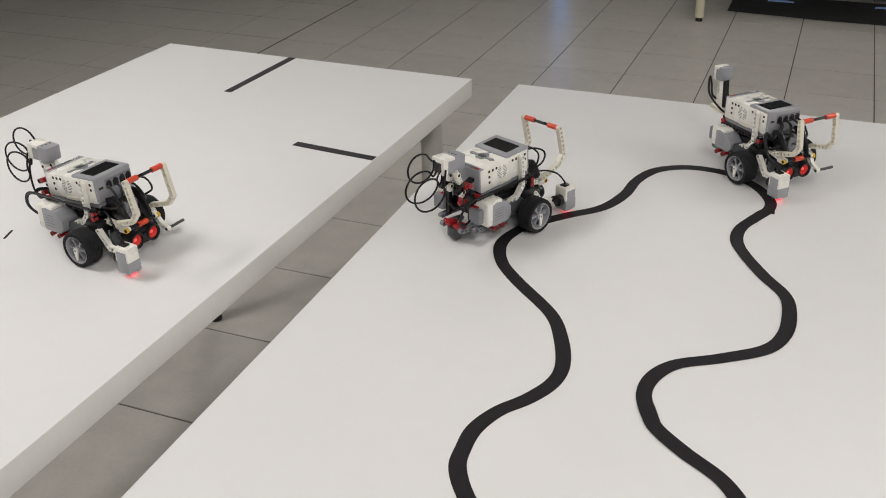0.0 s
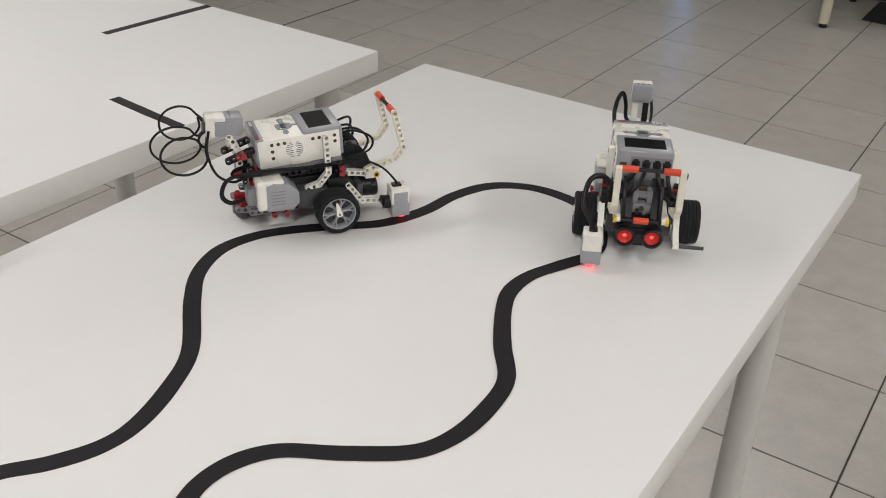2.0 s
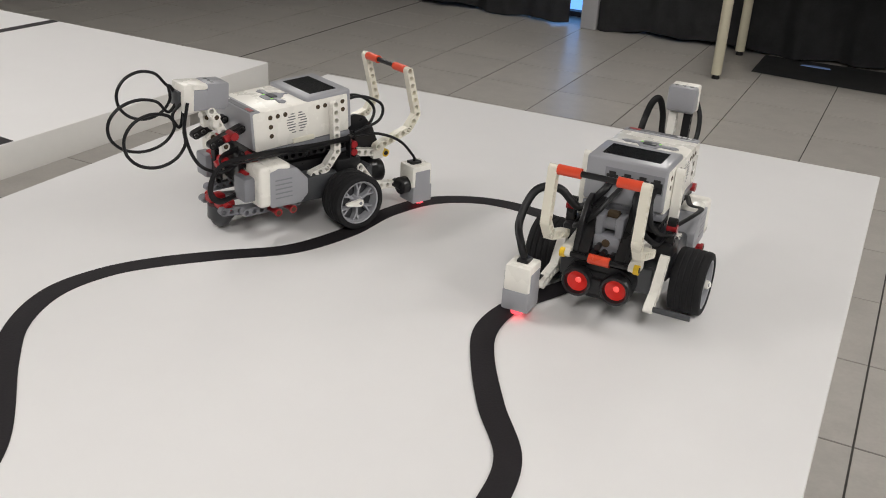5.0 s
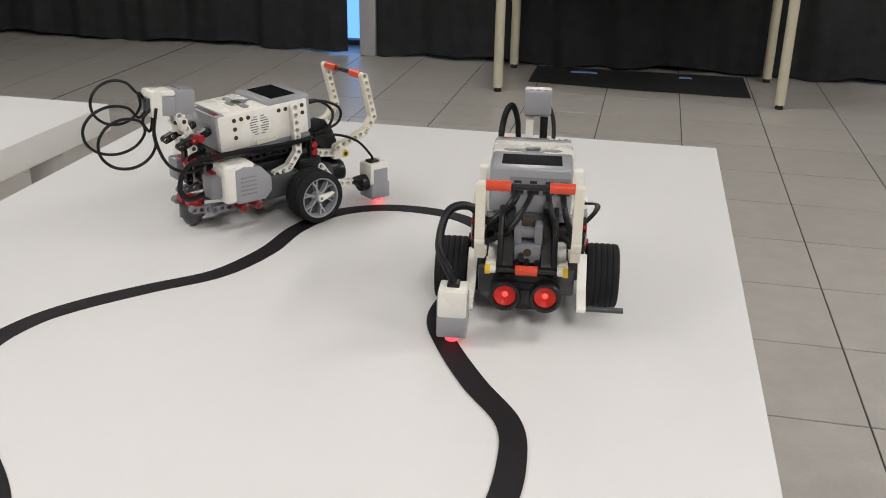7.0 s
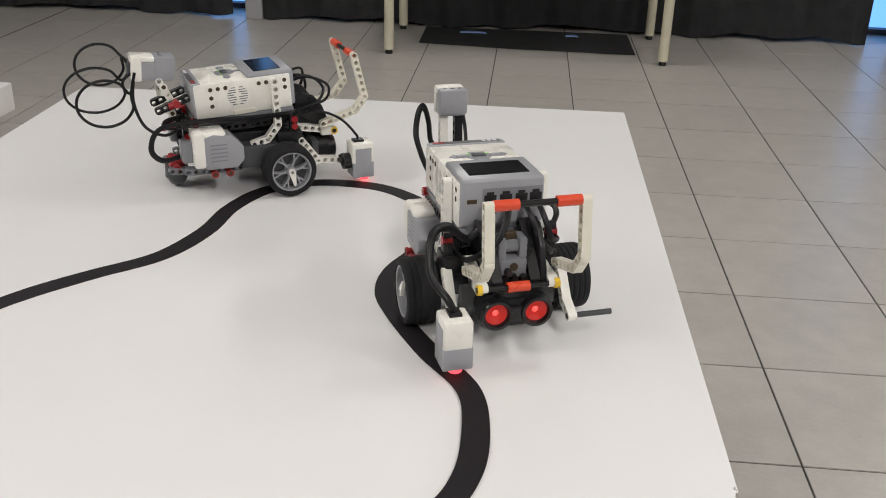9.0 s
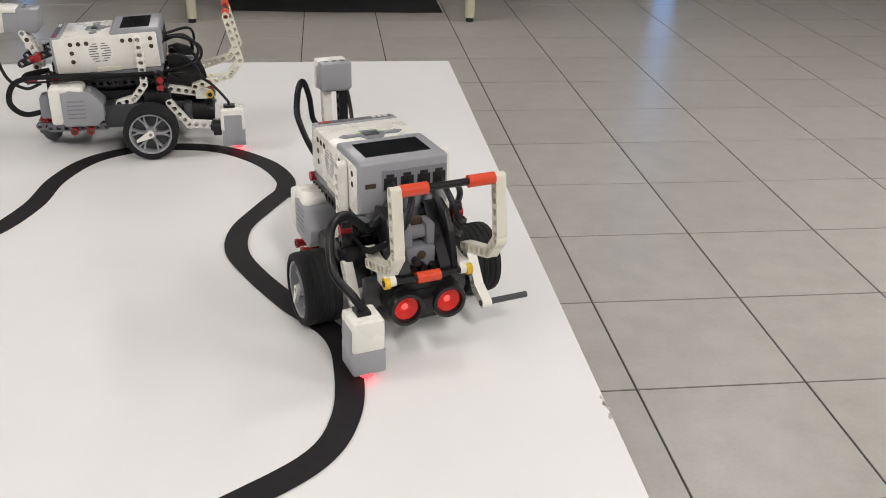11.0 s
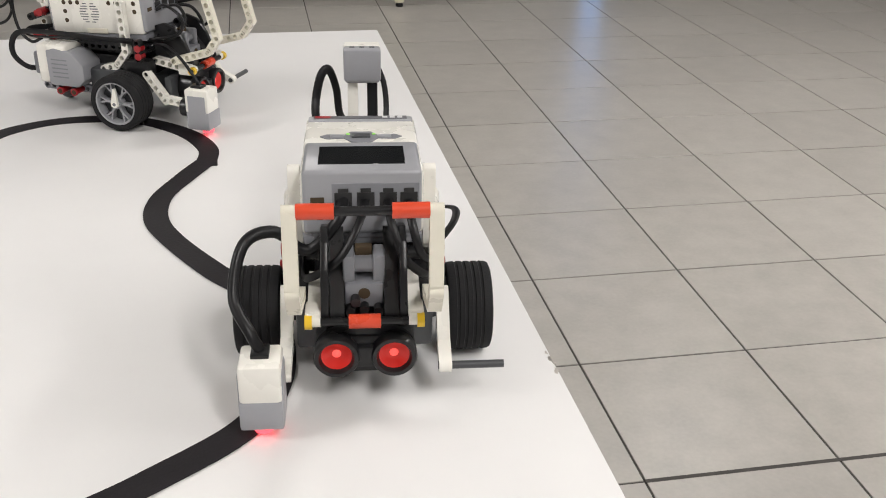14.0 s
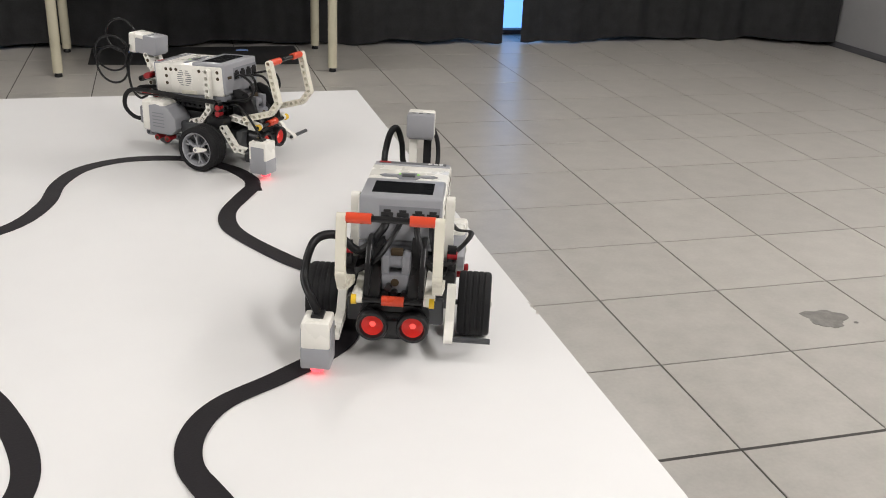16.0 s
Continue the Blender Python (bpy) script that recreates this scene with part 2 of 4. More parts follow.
for k, (a, b) in enumerate(WINS):
    bm = bmesh.new()
    box(bm, a + 0.002, FAR_Y + 0.06, 0.032, b - 0.002, FAR_Y + 0.08, 2.498)
    tagged(finish(bm, "window_%d" % (k + 1), M_SKYGLOW), "narrow window pane glowing blue with daylight", "window", kind="structure")
bm = bmesh.new()
box(bm, -1.775, 4.29, 0, -1.675, 4.50, ROOM_H, 0.01)
tagged(finish(bm, "pillar", M_WALL), "grey painted pillar beside the curtain gap", "pillar", kind="structure")


def curtain(x0, x1, y, seed, swing=0.0):
    """A hanging black cloth with folds and an uneven hem, just off the floor."""
    rnd = random.Random(seed)
    bm = bmesh.new()
    n = max(6, int((x1 - x0) / 0.025))
    ph = [rnd.uniform(0, 6.28) for _ in range(5)]
    cols = []
    for i in range(n + 1):
        x = x0 + (x1 - x0) * i / n
        fold = 0.020 * math.sin(x * 17 + ph[0] + 1.3 * math.sin(x * 2.1 + ph[1])) + 0.010 * math.sin(x * 41 + ph[2])
        hem = 0.020 + 0.012 * math.sin(x * 5.3 + ph[3]) + 0.008 * math.sin(x * 13 + ph[4])
        u = max(0.0, min(1.0, (x - x1 + 0.62) / 0.6))
        sway = y - swing * u * u * (3 - 2 * u)
        col = []
        for k in range(7):
            f = k / 6
            col.append(bm.verts.new((x, sway + fold * (1.25 - 0.5 * f) + 0.02 * (1 - f) * math.sin(x * 3 + ph[1]), hem * (1 - f) + (ROOM_H - 0.03) * f)))
        cols.append(col)
    for a, b in zip(cols, cols[1:]):
        for k in range(6):
            bm.faces.new((a[k], b[k], b[k + 1], a[k + 1]))
    bmesh.ops.solidify(bm, geom=bm.faces[:], thickness=0.006)
    return tagged(finish(bm, "curtain", M_CURTAIN, smooth=60), "floor-length black cloth curtain hanging in soft folds", "curtain", "black curtains")


curtain(LEFT_X + 0.05, -1.865, 4.34, 3)
curtain(-1.672, 1.80, 4.31, 4)
curtain(1.925, RIGHT_X - 0.02, 4.31, 5, 0.23)
bm = bmesh.new()
for k in range(2):
    box(bm, -1.66, 4.36 + k * 0.03, ROOM_H - 0.06, RIGHT_X - 0.05, 4.375 + k * 0.03, ROOM_H - 0.02, 0.002)
box(bm, LEFT_X + 0.05, 4.36, ROOM_H - 0.06, -1.77, 4.375, ROOM_H - 0.02, 0.002)
tagged(finish(bm, "curtain_rail", M_DARK), "dark metal curtain rail under the ceiling", "curtain rail", kind="structure")

# assumed fittings out of view, one for each lamp
for lx, ly, lp in LAMPS:
    lamp = tagged(new("assumed_ceiling_light"), "assumed long white fluorescent ceiling light fitting, out of view", "ceiling light", "ceiling lights")
    lamp.location = (lx, ly, ROOM_H)
    bm = bmesh.new()
    for s in (-1, 1):
        box(bm, s * 0.2 - 0.01, -0.64, -0.05, s * 0.2 + 0.01, 0.64, 0, 0.003)
        box(bm, -0.19, s * 0.63 - 0.01, -0.05, 0.19, s * 0.63 + 0.01, 0, 0.003)
    part("frame", bm, M_LAMPFRAME, lamp)
    bm = bmesh.new()
    box(bm, -0.185, -0.615, -0.03, 0.185, 0.615, -0.02)
    part("diffuser", bm, M_LAMPBODY, lamp)


# ---- tables ----
TOP = 0.7789


def round_leg(bm, x, y, z1, r):
    lathe_pts = [(0.022, r), (z1, r)]
    rings = lathe(bm, lathe_pts, 28, axis="z")
    bmesh.ops.translate(bm, verts=[v for g in rings for v in g], vec=(x, y, 0))


def work_table(name, m, width, length, thick, label, r=0.025, inset=0.072, mats=(None, None, None), chips=()):
    """A slab on round legs; origin at the far corner on the floor, slab towards -x and -y."""
    mt, me, ml = mats
    root = tagged(new(name), label, "table", "white work tables")
    root.matrix_world = m
    bm = bmesh.new()
    box(bm, -width, -length, TOP - thick, 0, 0, TOP, 0.0022, segs=2)
    bm.normal_update()
    for f in bm.faces:
        if abs(f.normal.z) < 0.5:
            f.material_index = 1
    part("tabletop", bm, [mt, me], root)
    for cy, size in chips:
        bm = bmesh.new()
        rnd = random.Random(int(cy * 1000))
        for k in range(9):
            px, py = -0.0016 + rnd.uniform(-0.0012, 0.0012), cy + rnd.uniform(-1, 1) * size
            out = [(px + 0.0012 * math.cos(a) * rnd.uniform(0.5, 1.2), py + 0.002 * math.sin(a) * rnd.uniform(0.5, 1.5)) for a in (0, 1.1, 2.2, 3.3, 4.4, 5.5)]
            slab(bm, out, TOP - 0.002, TOP + 0.00012)
        part("chip", bm, M_CHIP, root, "chipped brown spot on the edge")
    for x in (-inset, -width + inset):
        for y in (-inset, -length + inset):
            bm = bmesh.new()
            round_leg(bm, x, y, TOP - thick + 0.001, r)
            leg = part("leg", bm, ml, root)
            bm = bmesh.new()
            lathe(bm, [(0, 0.001), (0, r - 0.006), (0.008, r - 0.005), (0.016, r - 0.008), (0.024, r - 0.010)], 24, axis="z")
            for v in bm.verts:
                v.co.x += x
                v.co.y += y
            part("foot", bm, M_BLACK, leg, "black plastic foot")
    # frame rails under the slab
    for a in ((-width + inset, -inset - 0.02, -inset, -inset + 0.02), (-width + inset, -length + inset - 0.02, -inset, -length + inset + 0.02),
              (-inset - 0.02, -length + inset, -inset + 0.02, -inset), (-width + inset - 0.02, -length + inset, -width + inset + 0.02, -inset)):
        bm = bmesh.new()
        box(bm, a[0], a[1], TOP - thick - 0.022, a[2], a[3], TOP - thick - 0.0005, 0.002)
        part("rail", bm, ml, root)
    return root


work_table("work_table", pose(0, 0, 0), 0.80, 1.60, 0.042, "white melamine work table carrying a wavy black tape track",
           mats=(M_TABLE, M_EDGE, M_LEGW), chips=((-0.86, 0.012),))
L_TURN = -1.6
work_table("work_table", pose(-0.911, 0.0015, 0, 0, 0, L_TURN), 0.833, 1.60, 0.042, "white melamine work table with two short black tape strips",
           mats=(M_TABLE, M_EDGE, M_LEGW))
far_table = work_table("work_table", pose(0.617, 4.255, 0), 1.484, 0.70, 0.03, "far work table with round cream metal legs before the curtain",
                       r=0.025, inset=0.04, mats=(M_TABLE, M_EDGE, M_LEGC))

# black sheet below the far table for cloth and table shadow; pale strips on it
bm = bmesh.new()
cols = []
for i in range(60):
    x = -0.70 + 1.16 * i / 59
    front = 3.80 - 0.06 * x + 0.006 * math.sin(x * 9) + 0.10 * max(0.0, abs(x + 0.13) - 0.42) ** 1.0
    cols.append([bm.verts.new((x, front + (4.30 - front) * k / 8, 0.0022 + (0.0028 * abs(math.sin(x * 7 + k * 0.9) * math.sin(x * 3.1 - k)) if 0 < k < 8 else 0))) for k in range(9)])
for p, q in zip(cols, cols[1:]):
    for k in range(8):
        bm.faces.new((p[k], q[k], q[k + 1], p[k + 1]))
bmesh.ops.solidify(bm, geom=bm.faces[:], thickness=0.0018)
tagged(finish(bm, "cloth_shadow_sheet", M_CURTAIN, smooth=60), "flat black sheet for dark cloth and shadow under a table", "cloth")
# reflected slits of daylight modelled as thin blue crescents
for px, py, ln in ((-0.42, 4.155, 0.15), (0.14, 4.165, 0.07)):
    bm = bmesh.new()
    arc = [(px + ln * 0.5 * math.cos(a), py + 0.03 * math.sin(a)) for a in [math.pi * k / 10 for k in range(11)]]
    arc += [(px + ln * 0.5 * math.cos(a), py + 0.004 * math.sin(a)) for a in [math.pi * (10 - k) / 10 for k in range(1, 10)]]
    slab(bm, arc, 0.003, 0.009)
    tagged(finish(bm, "glint_strip", M_BLUE), "small curved pale blue strip drawn for a glint of daylight", "strip", "pale blue strips")


# ---- tape ----
def ribbon(points, width, name, mat, label, z=TOP, thick=0.0006, closed=False):
    pts = spline([(x, y, 0) for x, y in points], closed, 9)
    bm = bmesh.new()
    rows = []
    rnd = random.Random(len(points))
    for i, p in enumerate(pts):
        d = pts[min(i + 1, len(pts) - 1)] - pts[max(i - 1, 0)]
        s = Vector((-d.y, d.x, 0)).normalized() * (width * 0.5 * (1 + 0.03 * math.sin(i * 0.31)))
        rows.append([bm.verts.new((*(p + s * k).xy, z + h)) for k, h in ((-1, 0.00005), (-1, thick), (1, thick), (1, 0.00005))])
    for a, b in zip(rows, rows[1:]):
        for k in range(3):
            bm.faces.new((a[k], a[k + 1], b[k + 1], b[k]))
    bm.faces.new(rows[0][::-1])
    bm.faces.new(rows[-1])
    bmesh.ops.recalc_face_normals(bm, faces=bm.faces[:])
    return tagged(finish(bm, name, mat), label, "tape", "black tape lines")


TRACK_A = [(-0.372, -1.362), (-0.429, -1.313), (-0.462, -1.281), (-0.485, -1.243), (-0.490, -1.209), (-0.489, -1.174), (-0.474, -1.135),
           (-0.448, -1.100), (-0.429, -1.059), (-0.428, -1.017), (-0.446, -0.960), (-0.475, -0.907), (-0.543, -0.839), (-0.582, -0.791),
           (-0.600, -0.738), (-0.591, -0.689), (-0.567, -0.650), (-0.528, -0.607), (-0.482, -0.561), (-0.458, -0.499), (-0.450, -0.435),
           (-0.427, -0.380), (-0.384, -0.350), (-0.335, -0.345), (-0.289, -0.359), (-0.246, -0.400), (-0.224, -0.447), (-0.224, -0.481),
           (-0.224, -0.493)]
TRACK_B = [(-0.224, -0.481), (-0.243, -0.521), (-0.260, -0.564), (-0.261, -0.608), (-0.245, -0.650), (-0.213, -0.706), (-0.180, -0.754),
           (-0.171, -0.803), (-0.174, -0.857), (-0.194, -0.900), (-0.245, -0.939), (-0.294, -0.970), (-0.317, -1.006), (-0.321, -1.046),
           (-0.307, -1.085)]
TRACK_C = [(-0.316, -1.064), (-0.307, -1.085), (-0.295, -1.106), (-0.260, -1.136), (-0.214, -1.169), (-0.188, -1.212), (-0.190, -1.257),
           (-0.205, -1.323)]
TW = 0.0195
ribbon(TRACK_A, TW, "tape_line", M_TAPE, "wavy line of matt black tape stuck on the table")
ribbon(TRACK_B, TW, "tape_line", M_TAPE, "curved line of matt black tape with a torn end", z=TOP + 0.0006)
ribbon(TRACK_C, TW, "tape_line", M_TAPE, "curved line of matt black tape overlapping another piece", z=TOP + 0.0012)
ribbon([(-1.380, 0.012), (-1.386, -0.10), (-1.3945, -0.258)], 0.019, "tape_strip", M_TAPE2, "short straight strip of dark tape on the table")
ribbon([(-1.104, -0.478), (-1.02, -0.487), (-0.927, -0.496)], 0.019, "tape_strip", M_TAPE2, "short straight strip of dark tape reaching the edge")
ribbon([(-1.348, -0.985), (-1.357, -0.958)], 0.004, "tape_strip", M_TAPE2, "thin dark mark of tape on the table")


# ---- robots ----
def liftarm(bm, n, m, mat=0, half=3.7, thick=3.7):
    """A studless beam with n through-holes 8 mm apart, from the origin along x; the holes run along z."""
    k16 = 16
    made = []

    def ring(cx, pts, z):
        vs = [bm.verts.new((cx + x, y, z)) for x, y in pts]
        made.extend(vs)
        return vs

    fs = []
    for i in range(n):
        cx = 8.0 * i
        outer, inner = [], []
        for k in range(k16):
            a = 2 * math.pi * k / k16
            c, s = math.cos(a), math.sin(a)
            r = min(4.0 / max(abs(c), 1e-6), half / max(abs(s), 1e-6))
            if (i == 0 and c < 1e-6) or (i == n - 1 and c > -1e-6):
                r = half
            if k in (2, 6, 10, 14) and abs(r - half) > 1e-6:
                outer.append((math.copysign(4.0, c), math.copysign(half, s)))
            else:
                outer.append((r * c, r * s))
            inner.append((2.45 * c, 2.45 * s))
        ot, it = ring(cx, outer, thick), ring(cx, inner, thick)
        ob, ib = ring(cx, outer, -thick), ring(cx, inner, -thick)
        for k in range(k16):
            j = (k + 1) % k16
            fs.append(bm.faces.new((it[k], ot[k], ot[j], it[j])))
            fs.append(bm.faces.new((ib[j], ob[j], ob[k], ib[k])))
            fs.append(bm.faces.new((it[j], ib[j], ib[k], it[k])))
            xa, xb = outer[k][0], outer[j][0]
            if abs(abs(xa) - 4) < 1e-4 and abs(xa - xb) < 1e-4:
                continue
            fs.append(bm.faces.new((ot[k], ob[k], ob[j], ot[j])))
    for f in fs:
        f.material_index = mat
    bmesh.ops.transform(bm, matrix=m, verts=made)
    bmesh.ops.remove_doubles(bm, verts=made, dist=0.01)


def side_beam(bm, x, a, b, mat=0, fat=0.0):
    """A beam in a plane x = const (holes along x) from (y, z) a to b, rounded to whole holes."""
    d = Vector((0, b[0] - a[0], b[1] - a[1]))
    n = max(2, round(d.length / 8) + 1)
    d.normalize()
    zc = Vector((1, 0, 0))
    yc = zc.cross(d)
    m = Matrix((d, yc, zc)).transposed().to_4x4()
    m.translation = (x, a[0], a[1])
    liftarm(bm, n, m, mat, thick=3.7 + fat)


def bent_beam(x, pts):
    bm = bmesh.new()
    for k, (a, b) in enumerate(zip(pts, pts[1:])):
        side_beam(bm, x, a, b, 0, 0.03 * k)
    return bm


def pin_disc(bm, p, axis, r=2.05, h=0.3, mat=0):
    p = Vector(p)
    cyl(bm, p, p + Vector(axis) * h, r, n=12, mat=mat)


def make_wheel(root, side, P):
    """Wheel that rolls: rim with tyre and pointer as its pieces; the axle runs along x."""
    bm = bmesh.new()
    o = side
    lathe(bm, [(12.5 * o, 20.2), (13 * o, 21.6), (11.6 * o, 22.0), (-12 * o, 22.0), (-12 * o, 20), (4 * o, 19.2), (9 * o, 19.6), (12.5 * o, 20.2)], 40)
    lathe(bm, [(11.5 * o, 0.1), (11.5 * o, 5.2), (10 * o, 5.6), (3 * o, 6.2), (3 * o, 0.1)], 24)
    lathe(bm, [(2.5 * o, 0.1), (2.5 * o, 20.5), (0.5 * o, 20.5), (0.5 * o, 0.1)], 32, mat=1)
    wheel = P("wheel", bm, [M_GREY, M_DARK], root, "light grey spoked plastic wheel", smooth=35)
    for k in range(6):
        bm = bmesh.new()
        rot = Matrix.Rotation(2 * math.pi * k / 6, 4, "X")
        lo, hi = sorted((3 * o, 9.0 * o))
        y_fork = 11.5
        prof = [(4.5, -1.5), (y_fork, -1.1), (20.4, -4.3), (20.4, -2.6), (y_fork + 2.2, 0.0), (20.4, 2.6), (20.4, 4.3), (y_fork, 1.1), (4.5, 1.5)]
        a = [bm.verts.new(rot @ Vector((lo, y, z))) for y, z in prof]
        b = [bm.verts.new(rot @ Vector((hi, y, z))) for y, z in prof]
        n = len(prof)
        for q in (a, b):
            bm.faces.new((q[0], q[1], q[7], q[8]))
            bm.faces.new((q[1], q[2], q[3], q[4]))
            bm.faces.new((q[1], q[4], q[7]))
            bm.faces.new((q[4], q[5], q[6], q[7]))
        for k2 in range(n):
            j = (k2 + 1) % n
            bm.faces.new((a[k2], b[k2], b[j], a[j]))
        P("spoke", bm, M_GREY, wheel)
    bm = bmesh.new()
    prof = [(-12.5, 21.8), (-14, 22.6), (-14, 25.2), (-13.2, 27.0), (-11.6, 27.7)]
    for g in (-7.4, -2.5, 2.5, 7.4):
        prof += [(g - 1.1, 28.0), (g - 0.6, 27.4), (g + 0.6, 27.4), (g + 1.1, 28.0)]
    prof += [(11.6, 27.7), (13.2, 27.0), (14, 25.2), (14, 22.6), (12.5, 21.8)]
    lathe(bm, [(h * o, r) for h, r in prof], 56)
    P("tyre", bm, M_TYRE, wheel, "black rubber tyre with fine grooves", smooth=30)
    bm = bmesh.new()
    out = [(-3.8, 0.0), (-2.8, 2.8), (0, 3.8), (3.0, 3.2), (15.5, 1.3), (16.5, 0), (15.5, -1.3), (3.0, -3.2), (0, -3.8), (-2.8, -2.8)]
    lo, hi = sorted((11.8 * o, 14.6 * o))
    slab(bm, out, lo, hi, m=Matrix.Rotation(radians(90), 4, "Y") @ Matrix.Diagonal((1, 1, 1, 1)))
    lo, hi = sorted((14.4 * o, 15.0 * o))
    cyl(bm, (lo, 0, 0), (hi, 0, 0), 1.7, n=12, mat=1)
    P("pointer", bm, [M_WHITE, M_MID], wheel, "white pointed plastic connector on the hub")
    return wheel


def motor_body(bm, lo, hi, y0, y1, z0, z1):
    """Motor housing with its upper front corner cut away."""
    prof = [(y0, z0 + 3), (y0 + 3, z0), (y1 - 8, z0), (y1, z0 + 8), (y1, z1 - 16), (y1 - 12, z1 - 3), (y0 + 10, z1), (y0, z1 - 3)]
    a = [bm.verts.new((lo, y, z)) for y, z in prof]
    b = [bm.verts.new((hi, y, z)) for y, z in prof]
    n = len(prof)
    fs = [bm.faces.new(a), bm.faces.new(b[::-1])]
    fs += [bm.faces.new((a[k], b[k], b[(k + 1) % n], a[(k + 1) % n])) for k in range(n)]
    es = list({e for f in fs for e in f.edges})
    bmesh.ops.bevel(bm, geom=es, offset=1.6, segments=2, profile=0.5, affect="EDGES")


def build_robot(label, variant):
    root = tagged(new("robot_vehicle"), label, "robot", "line-following robots")

    def P(name, bm, mats, parent=None, label="", smooth=40):
        bmesh.ops.scale(bm, vec=(0.001, 0.001, 0.001), verts=bm.verts[:])
        bmesh.ops.recalc_face_normals(bm, faces=bm.faces[:])
        return part(name, bm, mats, parent or root, label, smooth)

    back, lift = (0, -3) if variant == "post" else (6, 1)
    wheels = []
    for s in (1, -1):
        w = make_wheel(root, s, P)
        w.location = (0.065 * s, 0, 0.028)
        wheels.append((w, s))
        bm = bmesh.new()
        cyl(bm, (20 * s, 0, 28), (52 * s, 0, 28), 2.4, n=12)
        P("axle", bm, M_DARK)

    # controller brick, tipped up a little at its front
    T = pose(0, -40, 125, 0.9 if variant == "post" else 3.4)
    bm = bmesh.new()
    box(bm, -36, -52, -40, 36, 53, -2.0, 2.6, m=T)
    brick = P("controller", bm, M_WHITE, None, "white and grey controller brick with display")
    bm = bmesh.new()
    box(bm, -34.6, 6, -38, 34.6, 57, 1.6, 2.6, m=T, segs=3)
    P("bezel", bm, M_GREY, brick, "light grey bezel round the display")
    bm = bmesh.new()
    box(bm, -34.8, -54.0, -38, 34.8, -42.5, -1.3, 1.6, m=T)
    P("rear_cover", bm, M_GREY, brick, "light grey rear cover")
    bm = bmesh.new()
    box(bm, -35.2, -51, -46, 35.2, 54, -39.8, 1.5, m=T)
    P("battery_case", bm, M_MID, brick, "grey battery case under the brick")
    bm = bmesh.new()
    box(bm, -25.5, 16, 1.0, 25.5, 46, 2.0, 0.3, m=T, segs=1)
    P("display", bm, M_LCD, brick, "dark glossy display")
    bm = bmesh.new()
    bow = [(-24, -15), (-20, -19), (-10, -17), (-6, -24), (6, -24), (10, -17), (20, -19), (24, -15), (20, -11), (10, -12), (6, -5), (1.5, -3), (1.5, 6), (-1.5, 6), (-1.5, -3), (-6, -5), (-10, -12), (-20, -11)]
    bow = [(x * 1.08, y + 3) for x, y in bow]
    slab(bm, bow, -2.4, -1.3, m=T)
    P("button_plate", bm, M_MID, brick, "grey winged button plate")
    bm = bmesh.new()
    box(bm, -6, -15, -1.8, 6, -8, -0.2, 0.8, m=T)
    P("button", bm, M_DARK, brick, "dark grey centre button")
    for bx in (-15, 15):
        bm = bmesh.new()
        box(bm, bx - 4.5, -14.2, -1.8, bx + 4.5, -9.6, -0.5, 0.8, m=T)
        P("button", bm, M_GREY, brick)
    bm = bmesh.new()
    for bx in (-8.2, 8.2):
        box(bm, bx - 1.1, -17, -1.5, bx + 1.1, -14.5, -0.9, 0.2, m=T, segs=1)
    P("button_light", bm, M_GREEN, brick, "small green lights beside the buttons")
    bm = bmesh.new()
    box(bm, -31, -52.2, -1.6, 31, -46.6, -0.9, 0.1, m=T, segs=1)
    P("name_strip", bm, M_PRINT, brick, "grey printed strip")
    bm = bmesh.new()
    box(bm, 20, -51.4, -1.2, 30, -47.4, -0.65, 0, m=T)
    P("badge", bm, M_DRED, brick, "small red badge")
    bm = bmesh.new()
    for k in range(3):
        box(bm, -28 + k * 5, -51.2, -1.2, -24.6 + k * 5, -47.6, -0.65, 0, m=T)
    P("mark", bm, M_PALE, brick, "pale printed bars")
    bm = bmesh.new()
    box(bm, -33, 56.6, -22, 17.5, 57.3, -6, 0.2, m=T, segs=1)
    P("port_panel", bm, M_MID, brick)
    for px in (11, -2, -15, -27):
        bm = bmesh.new()
        box(bm, px - 5, 56.0, -20.5, px + 5, 57.9, -11.5, 0.2, m=T, segs=1)
        box(bm, px - 3, 56.0, -11.6, px + 3, 57.9, -9, 0.2, m=T, segs=1)
        P("port", bm, M_BLACK, brick, "black cable socket")
    bm = bmesh.new()
    box(bm, 22, 56.0, -18, 30, 57.5, -14.5, 0.2, m=T, segs=1)
    P("usb_slot", bm, M_HOLE, brick)
    for s in (1, -1):
        for hy, hz in ((-34, -9), (-26, -9), (-18, -9), (-34, -18), (-34, -27), (18, -9), (26, -9), (46, -9), (46, -17)):
            bm = bmesh.new()
            p = T @ Vector((36 * s, hy, hz))
            pin_disc(bm, p - Vector((0.1 * s, 0, 0)), (s, 0, 0), r=2.3)
            P("pin_hole", bm, M_HOLE, brick)
        bm = bmesh.new()
        for k in range(8):
            hz = -10 - k * 2.6
            half = math.sqrt(max(4, 121 - (hz + 19) ** 2))
            lo, hi = sorted((35.9 * s, 36.2 * s))
            for seg in (-1, 1):
                a, b = sorted((seg * half, seg * (1.5 if k % 3 else half * 0.35)))
                box(bm, lo, -6 + a, hz - 0.45, hi, -6 + b, hz + 0.45, 0, m=T)
        P("speaker_grille", bm, M_PRINT, brick)
        bm = bmesh.new()
        lo, hi = sorted((35.6 * s, 36.7 * s))
        box(bm, lo, -12, -39.6, hi, 12, -34.5, 0.4, m=T, segs=1)
        P("latch", bm, M_CREAM, brick)

